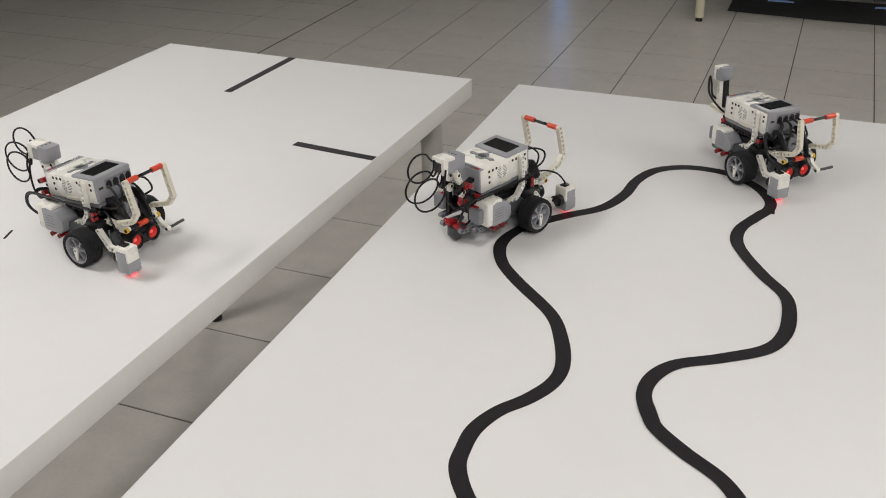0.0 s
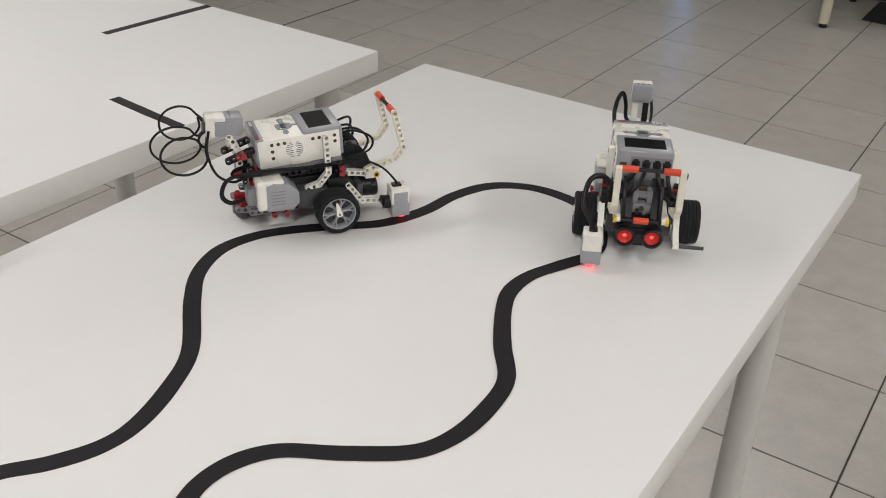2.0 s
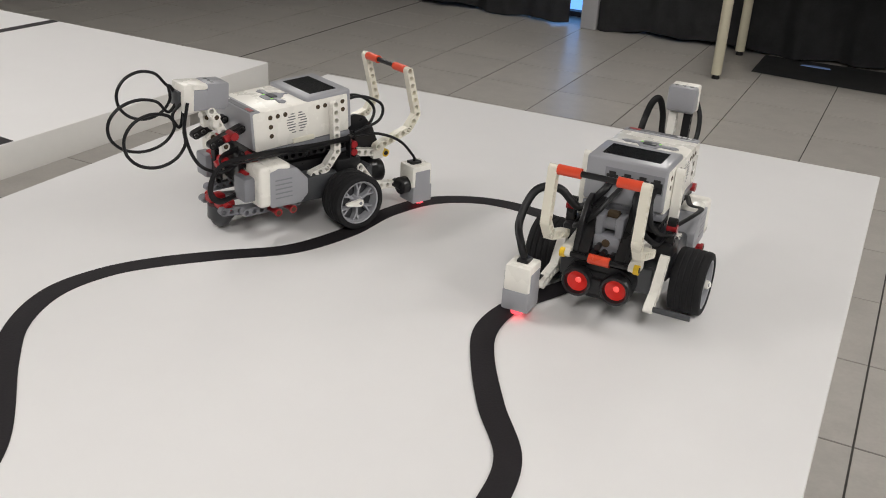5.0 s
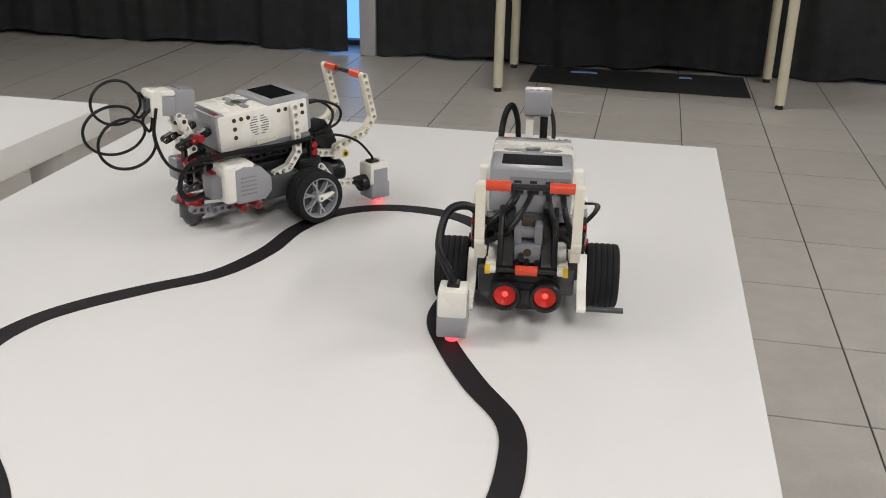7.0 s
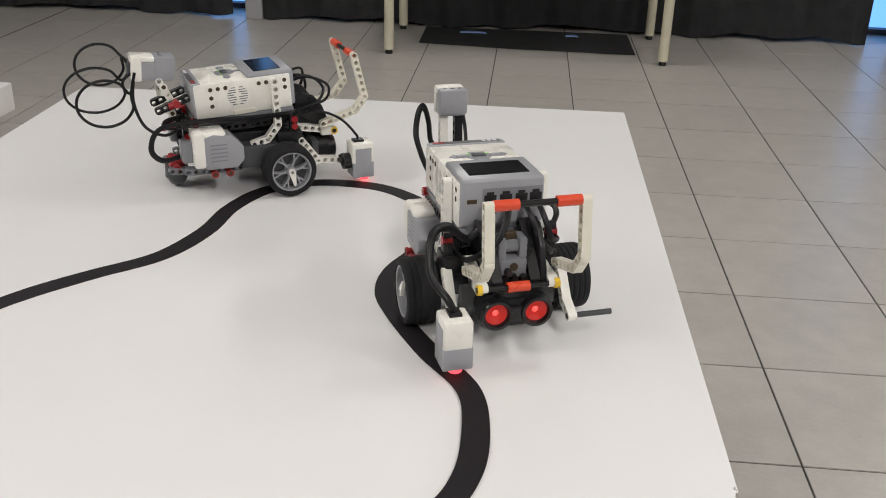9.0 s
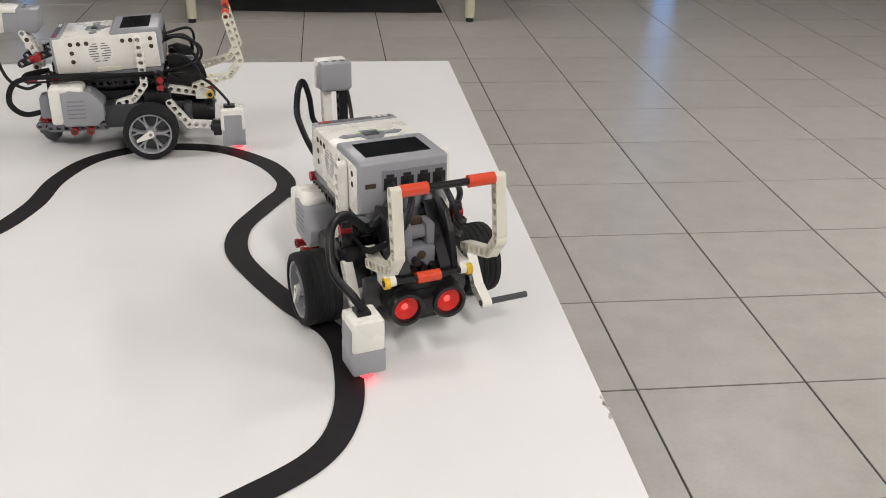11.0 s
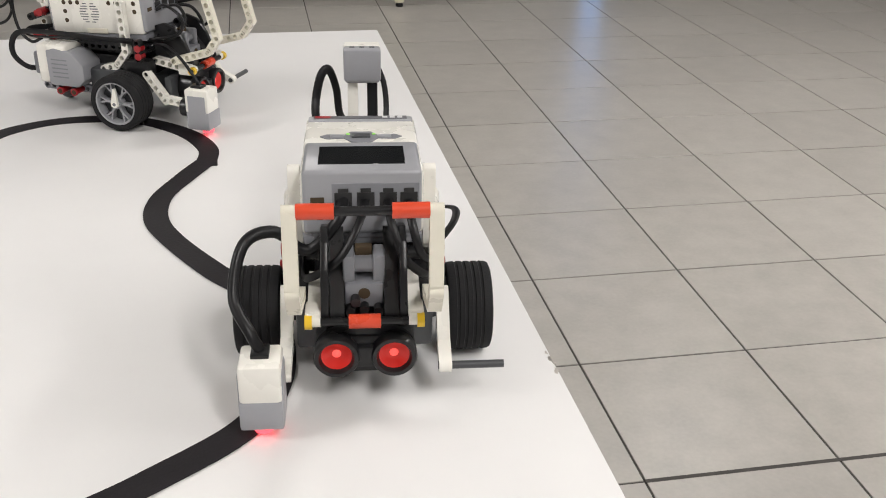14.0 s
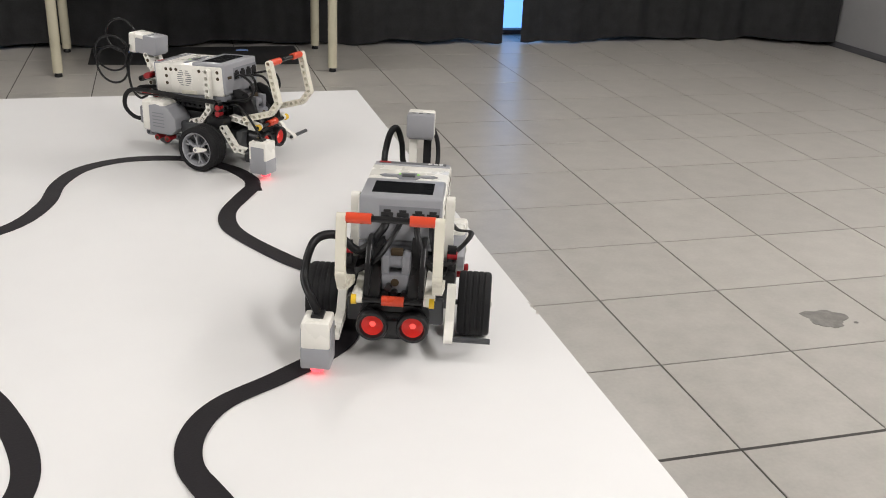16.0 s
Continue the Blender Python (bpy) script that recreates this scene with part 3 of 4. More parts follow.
    # bent white arms beside the brick
    for s in (1, -1):
        P("side_arm", bent_beam(40.3 * s, [(-6, 119), (-4, 71), (-16, 56), (-34, 51)]), M_WHITE, None, "bent white beam with pin holes")

    # drive motors
    for s in (1, -1):
        def X(a, b):
            return sorted((a * s, b * s))
        bm = bmesh.new()
        wide, top = (53, 67) if variant == "post" else (58, 72)
        lo, hi = X(27, wide)
        motor_body(bm, lo, hi, -88, -46, 33, top)
        motor = P("drive_motor", bm, M_GREY, None, "light grey drive motor")
        bm = bmesh.new()
        lo, hi = X(26, wide + 1)
        box(bm, lo, -99, 35, hi, -86, top + 3, 4.0, segs=3)
        box(bm, lo + 1.5, -90, top - 6, hi - 1.5, -64, top + 3, 4.0, segs=3)
        P("shell", bm, M_WHITE, motor, "white end shell")
        bm = bmesh.new()
        lo, hi = X(24, 47)
        box(bm, lo, -48, 26, hi, 14, 52, 4.0)
        P("gearbox", bm, M_DARK, motor, "dark grey gearbox behind the wheel")
        bm = bmesh.new()
        lo, hi = X(28, 50)
        box(bm, lo, -110, 40, hi, -97, 64, 3.0)
        P("rear_cap", bm, M_MID, motor)
        bm = bmesh.new()
        lo, hi = X(wide - 0.2, wide + 0.3)
        for k in range(5):
            box(bm, lo, -82, 42 + k * 4.4, hi, -64, 43.2 + k * 4.4, 0)
        P("vents", bm, M_MID, motor)
        for py in (-78, -62):
            bm = bmesh.new()
            cyl(bm, (40 * s, py, 27), (55 * s, py, 27), 3.2, n=14)
            cyl(bm, (54 * s, py, 27), (56.5 * s, py, 27), 3.9, n=14)
            cyl(bm, (56.4 * s, py, 27), (56.8 * s, py, 27), 2.4, n=12, mat=1)
            P("pin", bm, [M_DRED, M_HOLE], None, "red connector pin")
        bm = bmesh.new()
        side_beam(bm, 38 * s, (-104, 27), (-48, 27))
        P("lower_beam", bm, M_MID, None, "grey beam with pin holes")
        bm = bmesh.new()
        side_beam(bm, 30 * s, (-96, 70), (16, 74))
        P("upper_beam", bm, M_BLACK, None, "black beam with pin holes")
        bm = bmesh.new()
        side_beam(bm, 44 * s, (12, 82), (12, 58))
        P("link", bm, M_BLACK)
        bm = bmesh.new()
        cyl(bm, (40 * s, 13, 77), (48.6 * s, 13, 77), 3.6, n=14)
        if variant != "post":
            cyl(bm, (40 * s, 13, 69), (48.6 * s, 13, 69), 3.6, n=14)
        P("pin", bm, M_DRED, None, "red connector pins")
        bm = bmesh.new()
        box(bm, *[min(30 * s, 48 * s), -6, 48], *[max(30 * s, 48 * s), 22, 64], 3)
        P("gear_housing", bm, M_BLACK)

    # dark structure between the motors
    bm = bmesh.new()
    box(bm, -27, -92, 40, 27, 14, 62, 3)
    box(bm, -34, -92, 72, 34, 8, 86, 3)
    box(bm, -22, -90, 60, 22, 10, 74, 2)
    P("chassis", bm, M_BLACK, None, "black inner chassis")
    for y in (-70, -30, 4):
        bm = bmesh.new()
        m = Matrix((Vector((1, 0, 0)), Vector((0, 0, 1)), Vector((0, -1, 0)))).transposed().to_4x4()
        m.translation = (-28, y, 70)
        liftarm(bm, 8, m)
        P("cross_beam", bm, M_DARK)

    # front: small motor, fork, ultrasonic eyes
    bm = bmesh.new()
    box(bm, -11.5, 8, 56, 11.5, 50, 72, 2.5)
    for s in (1, -1):
        box(bm, min(5 * s, 12 * s), 30, 70, max(5 * s, 12 * s), 47, 88, 2.0)
    cyl(bm, (-6, 40, 80), (6, 40, 80), 5, n=20)
    box(bm, -30, 4, 84, 30, 16, 92, 2)
    P("front_motor", bm, M_MID, None, "mid grey front motor and bracket")
    bm = bmesh.new()
    cyl(bm, (0, 49.9, 66), (0, 50.5, 66), 3.4, n=16)
    box(bm, -5, 33, 83, 5, 39, 90, 1)
    P("motor_hole", bm, M_HOLE)
    for bx, bz in ((-8, 57), (0, 58), (8, 57), (5, 63)):
        bm = bmesh.new()
        cyl(bm, (bx, 48, bz), (bx, 56, bz), 2.8, n=12)
        P("black_pin", bm, M_BLACK)
    for s in (1, -1):
        bm = bmesh.new()
        side_beam(bm, 15.5 * s, (24, 92), (58, 53), fat=0.4)
        P("fork_beam", bm, M_BLACK)
        bm = bmesh.new()
        plate = [(20, 96), (30, 99), (42, 95), (52, 82), (58, 66), (61, 52), (52, 50), (22, 78)]
        rows = [[bm.verts.new((x, py, pz)) for py, pz in plate] for x in (20.0 * s, 24.4 * s)]
        bm.faces.new(rows[0])
        bm.faces.new(rows[1][::-1])
        for k in range(len(plate)):
            j = (k + 1) % len(plate)
            bm.faces.new((rows[0][k], rows[1][k], rows[1][j], rows[0][j]))
        bmesh.ops.bevel(bm, geom=bm.edges[:], offset=0.9, segments=2, profile=0.5, affect="EDGES")
        P("motor_shell", bm, M_BLACK, None, "curved black side plate of the front motor")
        bm = bmesh.new()
        side_beam(bm, 28.5 * s, (22, 62), (58, 56))
        P("fork_plate", bm, M_WHITE, None, "white beam beside the front motor")
        bm = bmesh.new()
        box(bm, min(25 * s, 33.5 * s), 47, 50, max(25 * s, 33.5 * s), 61, 61, 2)
        P("spacer", bm, M_WHITE)
        bm = bmesh.new()
        cyl(bm, (29.5 * s, 62.5, 55), (33.6 * s, 62.5, 55), 4.2, n=14)
        P("bush", bm, M_YEL, None, "small yellow bush")
        # raised front arm
        P("front_arm", bent_beam(37.0 * s, [(91 - back, 139 + lift), (97, 93), (86, 78), (48, 66)]), M_CREAM, None, "bent cream-white bumper beam")
        # low foot beam
        P("foot_beam", bent_beam(46 * s, [(20, 52), (38, 28), (66, 25)] if s > 0 else [(32, 56), (50, 32), (64, 25)]), M_WHITE, None, "bent white foot beam")
    bm = bmesh.new()
    cyl(bm, (-34, 62.5, 55), (34, 62.5, 55), 2.4, n=12)
    P("cross_axle", bm, M_BLACK)
    bm = bmesh.new()
    cyl(bm, (-9, 62.5, 55), (9, 62.5, 55), 4.2, n=16)
    P("tube", bm, M_RED, None, "orange-red tube")
    bm = bmesh.new()
    cyl(bm, (-15, 91 - back, 139 + lift), (15, 91 - back, 139 + lift), 2.5, n=12)
    P("top_axle", bm, M_BLACK, None, "black axle across the bumper")
    for s in (1, -1):
        bm = bmesh.new()
        cyl(bm, (14.5 * s, 91 - back, 139 + lift), (33.5 * s, 91 - back, 139 + lift), 4.2, n=18)
        P("tube", bm, M_RED, None, "orange-red tube")
    bm = bmesh.new()
    cyl(bm, (-42, 64, 25), (-80, 64, 25), 2.4, n=10)
    P("feeler", bm, M_DARK, None, "thin dark grey axle sticking out")

    bm = bmesh.new()
    for s in (1, -1):
        lathe_v = lathe(bm, [(42, 0.1), (42, 10), (45, 12.4), (61, 13.3), (64, 13.3), (65.6, 12.4), (65.6, 10.2), (62.5, 8.8)], 28, axis="y")
        bmesh.ops.translate(bm, verts=[v for g in lathe_v for v in g], vec=(16.5 * s, 0, 32))
    box(bm, -16, 42, 20.5, 16, 59.5, 43.5, 4)
    pill = []
    for k in range(32):
        a = 2 * math.pi * (k + 0.5) / 32
        pill.append(((14 if math.cos(a) > 0 else -14) + 15 * math.cos(a), 33.5 + 15.5 * math.sin(a)))
    slab(bm, pill, 40, 57, m=Matrix(((1, 0, 0, 0), (0, 0, 1, 0), (0, 1, 0, 0), (0, 0, 0, 1))))
    box(bm, -5.5, 58, 25, 5.5, 64, 38, 1.5)
    eyes = P("distance_sensor", bm, M_BLACK, None, "glossy black distance sensor with two red eyes")
    for s in (1, -1):
        bm = bmesh.new()
        g = lathe(bm, [(62.6, 9.0), (62.0, 7.4), (60.2, 5.4), (59.6, 2.6)], 24, axis="y")
        g2 = lathe(bm, [(59.6, 2.6), (60.4, 1.6), (60.8, 0.05)], 24, mat=1, axis="y")
        bmesh.ops.translate(bm, verts=[v for r in g + g2 for v in r], vec=(16.5 * s, 0, 32))
        P("eye", bm, [M_EYE, M_EYECORE], eyes, "glowing red eye")
    bm = bmesh.new()
    box(bm, -24, 14, 30, 24, 43, 46, 2)
    box(bm, -40, 34, 25, 40, 42, 48, 2)
    P("sensor_mount", bm, M_DARK)

    # colour sensor beside the front
    bm = bmesh.new()
    box(bm, 45.5, 72, 24, 68.5, 97, 48, 2.2)
    sens = P("colour_sensor", bm, M_WHITE, None, "white and grey colour sensor with red light below")
    bm = bmesh.new()
    box(bm, 45.0, 73, 7.5, 69.0, 97.4, 26, 1.6)
    box(bm, 67.4, 75.5, 10, 69.3, 94.5, 42, 1.0)
    box(bm, 44.7, 75.5, 10, 46.6, 94.5, 42, 1.0)
    P("lower_shell", bm, M_GREY, sens, "light grey lower shell")
    bm = bmesh.new()
    box(bm, 52, 76, 47.6, 62, 88, 50.5, 0.6)
    cyl(bm, (57, 72.5, 26), (57, 64, 26), 9, n=20)
    cyl(bm, (46, 66, 26), (60, 66, 26), 5, n=16)
    P("socket", bm, M_BLACK, sens, "black socket and joint")
    bm = bmesh.new()
    cyl(bm, (57, 89, 7.6), (57, 89, 3.2), 6.2, 5.4, n=20)
    P("lamp", bm, M_SPOT, sens, "red lamp under the sensor")

    # tail: ball caster and red pieces
    bm = bmesh.new()
    bmesh.ops.create_uvsphere(bm, u_segments=20, v_segments=12, radius=10.5, matrix=Matrix.Translation((0, -110, 10.5)))
    cyl(bm, (0, -110, 11), (0, -110, 24), 13, 12.5, n=24)
    P("caster", bm, M_DARK, None, "dark grey ball caster")
    for s in (1, -1):
        bm = bmesh.new()
        box(bm, min(3 * s, 16 * s), -119, 23.5, max(3 * s, 16 * s), -102, 31, 2)
        cyl(bm, (15 * s, -112, 27), (22 * s, -112, 27), 3.8, n=14)
        P("red_block", bm, M_DRED, None, "dark red connector block")
        bm = bmesh.new()
        side_beam(bm, 20 * s, (-118, 24), (-78, 20))
        P("tail_beam", bm, M_MID)
        bm = bmesh.new()
        cyl(bm, (26 * s, -100, 62), (40 * s, -100, 62), 4.0, n=14)
        cyl(bm, (24 * s, -92, 78), (38 * s, -92, 78), 4.0, n=14)
        P("pin", bm, M_DRED, None, "red connector pin")
        bm = bmesh.new()
        side_beam(bm, 24 * s, (-100, 40), (-100, 80))
        P("tail_post", bm, M_BLACK)

    # tail sensor on its posts
    if variant == "post":
        for s in (1, -1):
            bm = bmesh.new()
            side_beam(bm, -2 + 7 * s, (-148, 129), (-144, 81))
            P("post", bm, M_WHITE if s > 0 else M_BLACK, None, "upright post under the tail sensor")
            bm = bmesh.new()
            side_beam(bm, -2 + 17 * s, (-150, 84), (-96, 80))
            P("tail_arm", bm, M_CREAM)
        G = pose(-2, -150, 156)
        size = (13, 12, 26)
    else:
        for s in (1, -1):
            bm = bmesh.new()
            side_beam(bm, 3 + 9 * s, (-122, 122), (-110, 98))
            P("post", bm, M_WHITE, None, "short white upright post")
            bm = bmesh.new()
            side_beam(bm, 3 + 17 * s, (-126, 92), (-94, 104))
            P("tail_arm", bm, M_BLACK)
        for cx, cy, cz in ((12, -118, 116), (-4, -120, 112), (16, -112, 88), (-10, -112, 90)):
            bm = bmesh.new()
            cyl(bm, (cx - 5, cy, cz), (cx + 5, cy, cz), 4.0, n=14)
            box(bm, cx - 4, cy - 3.5, cz - 10, cx + 4, cy + 3.5, cz, 1.5)
            cyl(bm, (cx + 4.9, cy, cz), (cx + 5.3, cy, cz), 2.3, n=12, mat=1)
            P("connector", bm, [M_WHITE, M_HOLE], None, "small white connector")
        for cx, cy, cz in ((22, -116, 76), (26, -108, 100)):
            bm = bmesh.new()
            cyl(bm, (cx - 6, cy, cz), (cx + 6, cy, cz), 3.9, n=14)
            cyl(bm, (cx, cy - 8, cz - 3), (cx, cy + 2, cz), 3.6, n=14)
            P("pin", bm, M_DRED, None, "red connector pin")
        G = pose(3, -126, 148, -4)
        size = (13, 22, 26)
    bm = bmesh.new()
    hx, hy, hz = size
    box(bm, -hx, -hy, -hz, hx, -hy * 0.5, 0, 2.0, m=G)
    box(bm, -hx, -hy * 0.7, -5.5, hx, hy * 0.1, 0, 2.0, m=G)
    tail = P("tail_sensor", bm, M_WHITE, None, "white and grey sensor raised at the tail")
    bm = bmesh.new()
    box(bm, -hx + 0.5, -hy * 0.55, -hz + 1.2, hx - 0.5, hy - 1, -5.0, 2.0, m=G)
    box(bm, -hx - 0.2, hy * 0.05, -hz + 3, hx + 0.2, hy + 1, 0.2, 2.0, m=G)
    P("grey_shell", bm, M_GREY, tail, "light grey shell")
    for bx in (-7, 0, 7):
        bm = bmesh.new()
        box(bm, bx - 1.8, hy * 0.3, -0.5, bx + 1.8, hy * 0.3 + 3.2, 0.4, 0.2, m=G, segs=1)
        P("slot", bm, M_DARK, tail)
    bm = bmesh.new()
    box(bm, -8, -hy - 3, -hz + 5, 8, -hy + 1, -7, 1, m=G)
    P("socket", bm, M_DARK, tail)

    # cables
    def cable(pts, r=2.5, flat=0.42, label="flat black cable"):
        bm = bmesh.new()
        tube(bm, pts, r, 10, 8, flat)
        P("cable", bm, M_CABLE, None, label, smooth=60)

    if variant == "post":
        cable([(11, 16, 110), (14, 28, 102), (32, 30, 84), (50, 34, 98), (66, 48, 97), (71, 66, 74), (62, 80, 60), (57, 82, 50)], 3.6, 0.75)
        cable([(-2, 16, 110), (2, 36, 104), (14, 46, 86), (32, 38, 70), (36, 16, 66), (34, -20, 70)])
        cable([(-15, 16, 110), (-16, 36, 104), (-24, 44, 84), (-38, 34, 68), (-40, 10, 68)])
        cable([(-27, 16, 110), (-28, 34, 102), (-34, 40, 84), (-46, 24, 74), (-44, 0, 74)])
        cable([(-44, 10, 76), (-56, -6, 84), (-58, -26, 84), (-46, -40, 80), (-38, -60, 80)])
        cable([(8, -150, 96), (15, -154, 104), (17, -156, 122), (22, -155, 137), (28, -151, 133), (32, -144, 115), (31, -130, 102), (29, -112, 92), (26, -96, 86)], 3.3, 0.5)
        cable([(-12, -162, 140), (-18, -160, 124), (-19, -152, 104), (-14, -134, 88)])
    else:
        for lx, cy, cz, ra, rb in ((-6, -178, 140, 24, 21), (4, -186, 116, 30, 23), (12, -178, 103, 28, 24)):
            pts = []
            for k in range(11):
                a = radians(20 + 36 * k)
                pts.append((lx + 0.8 * k, cy + ra * math.cos(a), cz + rb * math.sin(a)))
            pts.append((lx + 6, -146, 134))
            cable([(lx, -146, 138)] + pts, 1.55, 0.9, "coiled black cable")
        cable([(12, -146, 132), (18, -150, 104), (24, -142, 78), (30, -124, 68), (34, -108, 74)], 1.7, 0.9, "looping black cable")
        cable([(30, -104, 44), (36, -128, 42), (42, -140, 58), (44, -128, 80), (45, -84, 84), (46, -30, 83), (46, 8, 84)], 1.2, 2.6)
        cable([(20, -100, 84), (30, -122, 82), (36, -120, 76), (42, -80, 79), (42, -20, 81), (42, 14, 79)], 1.2, 2.6)
        cable([(11, 14, 108), (24, 34, 117), (32, 56, 108), (34, 52, 92), (34, 22, 84)], 1.8, 0.85, "round black cable")
        cable([(-2, 14, 108), (10, 40, 114), (22, 54, 102), (28, 42, 86), (30, 14, 82)], 1.8, 0.85, "round black cable")
        cable([(-15, 16, 108), (-16, 40, 108), (-26, 46, 88), (-38, 32, 72), (-40, 8, 70)], 1.9, 0.85, "round black cable")
        cable([(-27, 16, 108), (-34, 44, 112), (-44, 46, 90), (-42, 24, 74)], 1.8, 0.85, "round black cable")
        cable([(34, 24, 80), (44, 44, 82), (54, 64, 74), (57, 80, 56), (57, 82, 50)], 1.6, 0.9, "thin black cable to the sensor")
    return root, wheels


ROBOT_A = build_robot("white and grey line-following robot with coiled cables behind", "coil")
ROBOT_B = build_robot("white and grey line-following robot with a sensor on a post", "post")
ROBOT_C = build_robot("white and grey robot rolling on the other white table", "coil")


# ---- floor ----
def floor_spot(i, j):
    c, s = math.cos(TURN), math.sin(TURN)
    u, v = TX + PITCH * (i + 0.5) - 0.8, TY + PITCH * (j + 0.5) - 0.6
    return 0.8 + c * u - s * v, 0.6 + s * u + c * v


bm = bmesh.new()
box(bm, LEFT_X - 0.1, NEAR_Y - 0.1, -0.15, RIGHT_X + 0.1, FAR_Y + 0.1, -0.0022)
floor = tagged(finish(bm, "floor", M_GROUT), "grey porcelain tiled floor with thin dark joints", "floor", kind="structure")


def tile_geometry(bm, x, y, a, half, rnd=None):
    """One tile with eased edges; a is its turn."""
    m = Matrix.Translation((x, y, 0)) @ Matrix.Rotation(a, 4, "Z")
    lo, hi, e = half, half - 0.0006, 0.0006
    rings = []
    for h, z in ((lo, -0.004), (lo, -e), (hi, 0.0)):
        rings.append([bm.verts.new(m @ Vector((sx * h, sy * h, z))) for sx, sy in ((-1, -1), (1, -1), (1, 1), (-1, 1))])
    for p, q in zip(rings, rings[1:]):
        for k in range(4):
            bm.faces.new((p[k], p[(k + 1) % 4], q[(k + 1) % 4], q[k]))
    bm.faces.new(rings[-1])


HALF = PITCH / 2 - 0.0023
bm = bmesh.new()
tile_geometry(bm, 0, 0, 0, HALF)
tile_mesh = bpy.data.meshes.new("tile")
bm.to_mesh(tile_mesh)
bm.free()
tile_mesh.materials.append(M_TILE)
rest = bmesh.new()
rt = random.Random(8)
for i in range(-21, 11):
    for j in range(-15, 13):
        x, y = floor_spot(i, j)
        if not (LEFT_X - 0.1 < x < RIGHT_X + 0.1 and NEAR_Y - 0.1 < y < FAR_Y + 0.1):
            continue
        lift = rt.uniform(-0.0002, 0.0002)
        if -2.75 < x < 3.0 and -1.1 < y < 4.1 and not (-0.75 < x < -0.05 and y < 0.4):
            t = new("tile", tile_mesh)
            t.parent = floor
            t.matrix_basis = Matrix.Translation((x, y, lift)) @ Matrix.Rotation(TURN, 4, "Z")
        else:
            tile_geometry(rest, x, y, TURN, HALF)
tagged(finish(rest, "outer_tiles", M_TILE, floor, smooth=0), "", kind="stuff")

# wider dark joints
for (i0, j0, i1, j1) in ((0, 0, 9, 0), (-9, 2, -9, 12)):
    bm = bmesh.new()
    ax, ay = floor_spot(i0 - 0.5, j0 - 0.5)
    bx, by = floor_spot(i1 - 0.5, j1 - 0.5)
    d = Vector((bx - ax, by - ay, 0))
    s = Vector((-d.y, d.x, 0)).normalized() * 0.0042
    slab(bm, [(ax - s.x, ay - s.y), (bx - s.x, by - s.y), (bx + s.x, by + s.y), (ax + s.x, ay + s.y)], -0.003, 0.0007)
    part("joint", bm, M_GROUT, floor, "wider dark expansion joint")

# worn patch in the tiles
bm = bmesh.new()
rp = random.Random(21)
out = []
for k in range(36):
    a = 2 * math.pi * k / 36
    r = 1 + 0.14 * math.sin(3 * a + 1) + 0.10 * math.sin(5 * a + 2) + rp.uniform(-0.07, 0.07)
    out.append((1.412 + 0.060 * r * math.cos(a), 0.402 + 0.052 * r * math.sin(a)))
slab(bm, out, -0.001, 0.0011)
slab(bm, [(1.481 + 0.008 * math.cos(k), 0.362 + 0.006 * math.sin(k)) for k in (0, 1.2, 2.4, 3.6, 5)], -0.001, 0.0011)
part("worn_patch", bm, M_WORN, floor, "worn patch of bare cement in a tile", smooth=0)


# ---- movement ----
ROWS_A = [(0, -0.6246, -0.6491, 334.8), (0.5, -0.6156, -0.6289, 328.7), (1, -0.6009, -0.6089, 324.8), (1.5, -0.5868, -0.5894, 322.7), (2, -0.5706, -0.5715, 324.0), (2.5, -0.5581, -0.5541, 326.5), (3, -0.5478, -0.5352, 331.6),
          (3.5, -0.5443, -0.5178, 338.6), (6, -0.5077, -0.4122, 331.4), (6.5, -0.4999, -0.3890, 327.6), (7, -0.4906, -0.3638, 321.6), (7.5, -0.4732, -0.3490, 315.9), (8, -0.4592, -0.3386, 310.0), (10.5, -0.3857, -0.3080, 281.3),
          (11, -0.3702, -0.3068, 275.2), (12, -0.3348, -0.3022, 263.7), (13, -0.3124, -0.3036, 253.3), (14, -0.2771, -0.3171, 243.0), (15, -0.2567, -0.3276, 234.6), (16, -0.2366, -0.3488, 230.3)]
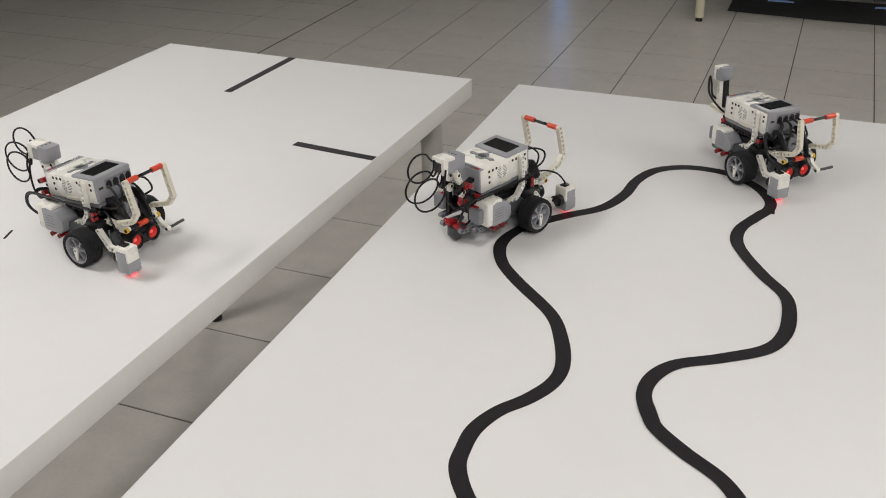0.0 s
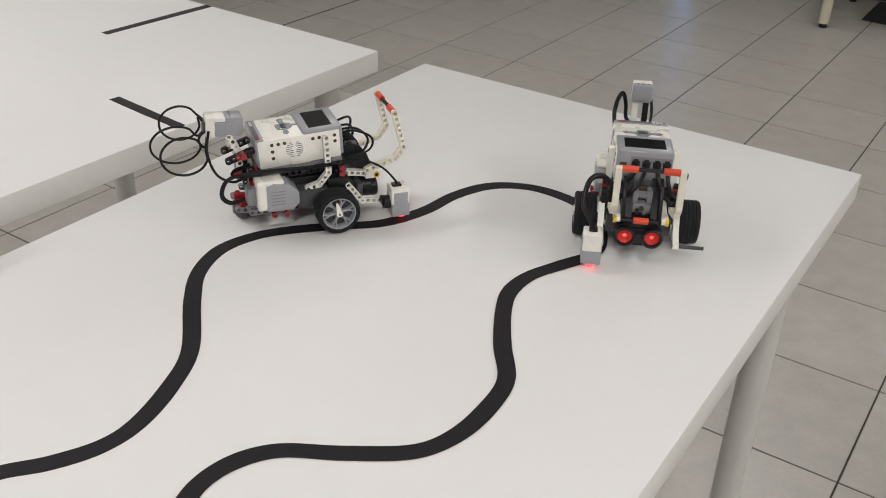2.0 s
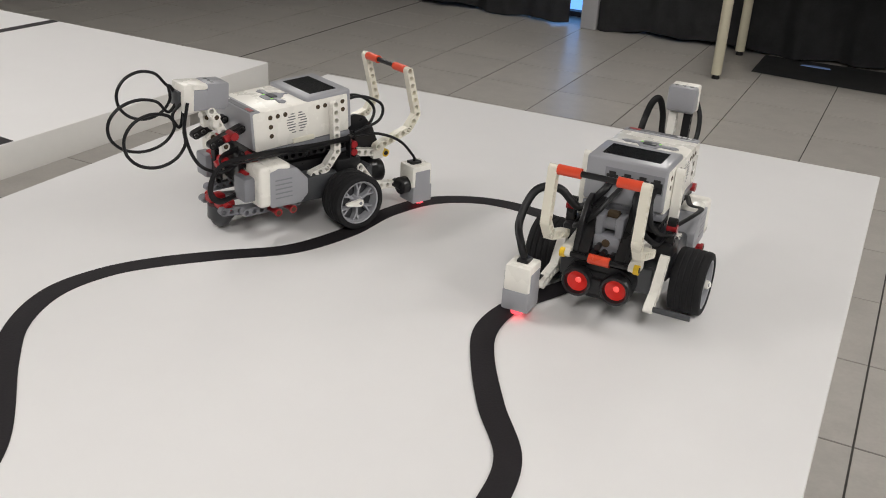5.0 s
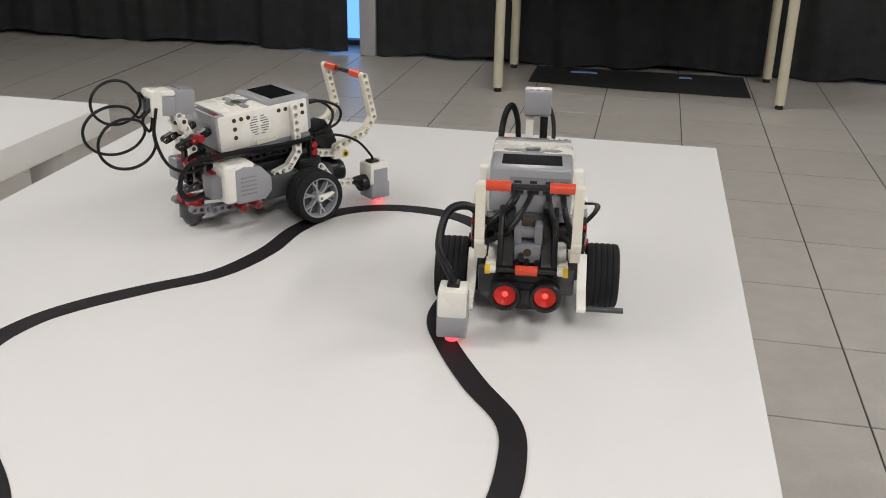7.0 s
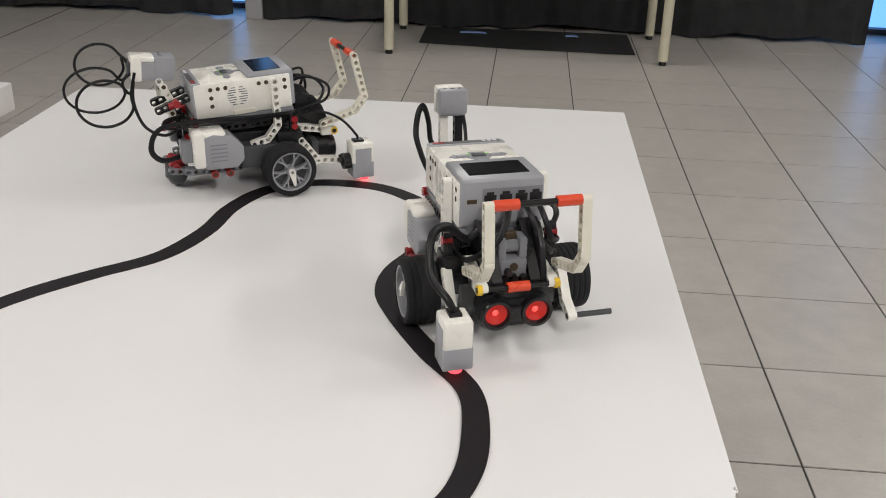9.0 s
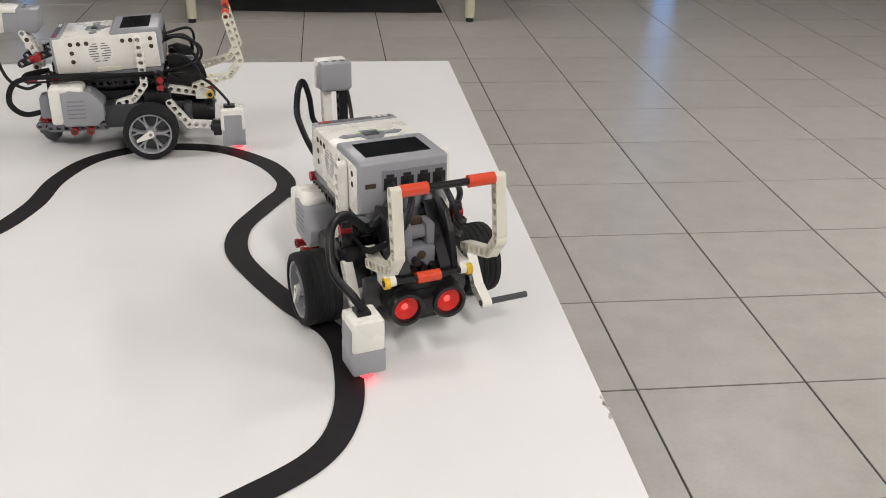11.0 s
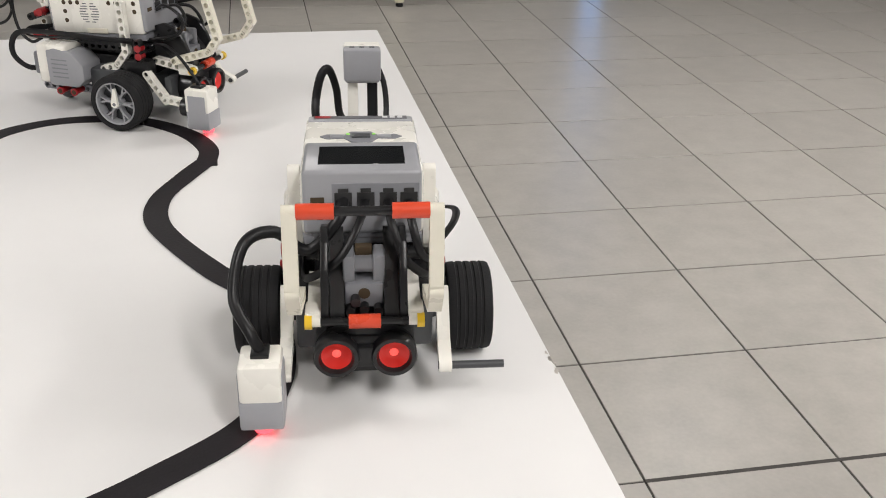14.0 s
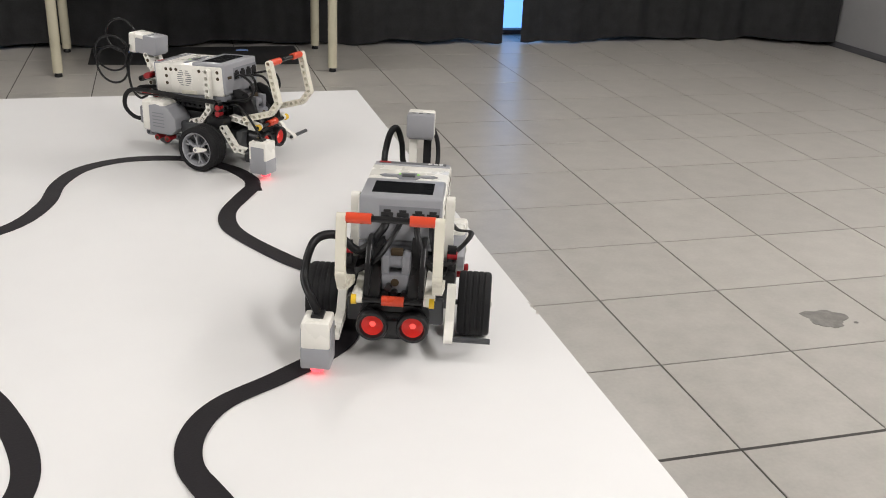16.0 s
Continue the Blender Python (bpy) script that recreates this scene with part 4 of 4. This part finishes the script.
ROWS_B = [(0, -0.2366, -0.3363, 225.8), (0.5, -0.2268, -0.3488, 223.6), (1, -0.2202, -0.3692, 217.7), (1.5, -0.2087, -0.3782, 211.3), (2, -0.2005, -0.3937, 206.7), (2.5, -0.1965, -0.4138, 203.5), (3, -0.1950, -0.4255, 195.0),
          (3.5, -0.1924, -0.4368, 188.9), (6, -0.1911, -0.5147, 174.6), (6.5, -0.1947, -0.5385, 179.1), (7, -0.1943, -0.5507, 185.8), (7.5, -0.1892, -0.5749, 191.7), (8, -0.1859, -0.5899, 197.8), (10.5, -0.1389, -0.6963, 200.8),
          (11, -0.1313, -0.7117, 197.4), (12, -0.1180, -0.7596, 188.7), (13, -0.1155, -0.7964, 179.9), (14, -0.1163, -0.8228, 173.9), (15, -0.1216, -0.8529, 165.8), (16, -0.1342, -0.8744, 160.5)]
ROWS_C = [(0, -1.1586, -0.9439, 261.1), (0.5, -1.0703, -0.9651, 264.0), (1, -1.0110, -0.9683, 265.7), (1.5, -0.9899, -0.9617, 269.3), (2.5, -0.9899, -0.9617, 269.3), (16, -0.9899, -0.9617, 269.3)]


def smooth_rows(rows, t):
    """Values at a time, gliding through the rows."""
    ts = [r[0] for r in rows]
    k = max(0, min(len(rows) - 2, sum(1 for q in ts if q <= t) - 1))
    t0, t1 = ts[k], ts[k + 1]
    u = (t - t0) / (t1 - t0)
    res = []
    for c in (1, 2, 3):
        def slope(i):
            a, b = max(0, i - 1), min(len(rows) - 1, i + 1)
            return (rows[b][c] - rows[a][c]) / (ts[b] - ts[a])
        p0, p1, m0, m1 = rows[k][c], rows[k + 1][c], slope(k) * (t1 - t0), slope(k + 1) * (t1 - t0)
        res.append((2 * u ** 3 - 3 * u * u + 1) * p0 + (u ** 3 - 2 * u * u + u) * m0 + (-2 * u ** 3 + 3 * u * u) * p1 + (u ** 3 - u * u) * m1)
    return res


def motions():
    for (root, wheels), rows in ((ROBOT_A, ROWS_A), (ROBOT_B, ROWS_B), (ROBOT_C, ROWS_C)):
        times = [k * 0.25 for k in range(65)]
        way = [smooth_rows(rows, t) for t in times]
        walk(root, [(t, pose(x, y, TOP + 0.0009, 0, 0, a)) for t, (x, y, a) in zip(times, way)])
        for wheel, side in wheels:
            turn, turns = 0.0, []
            for k, (x, y, a) in enumerate(way):
                if k:
                    px, py, pa = way[k - 1]
                    h = radians((a + pa) / 2)
                    run = (x - px) * -math.sin(h) + (y - py) * math.cos(h) + side * 0.065 * radians(a - pa)
                    turn += math.degrees(run / 0.028)
                turns.append(turn)
            walk(wheel, [(t, pose(0.065 * side, 0, 0.028, -w)) for t, w in zip(times, turns)])


motions()
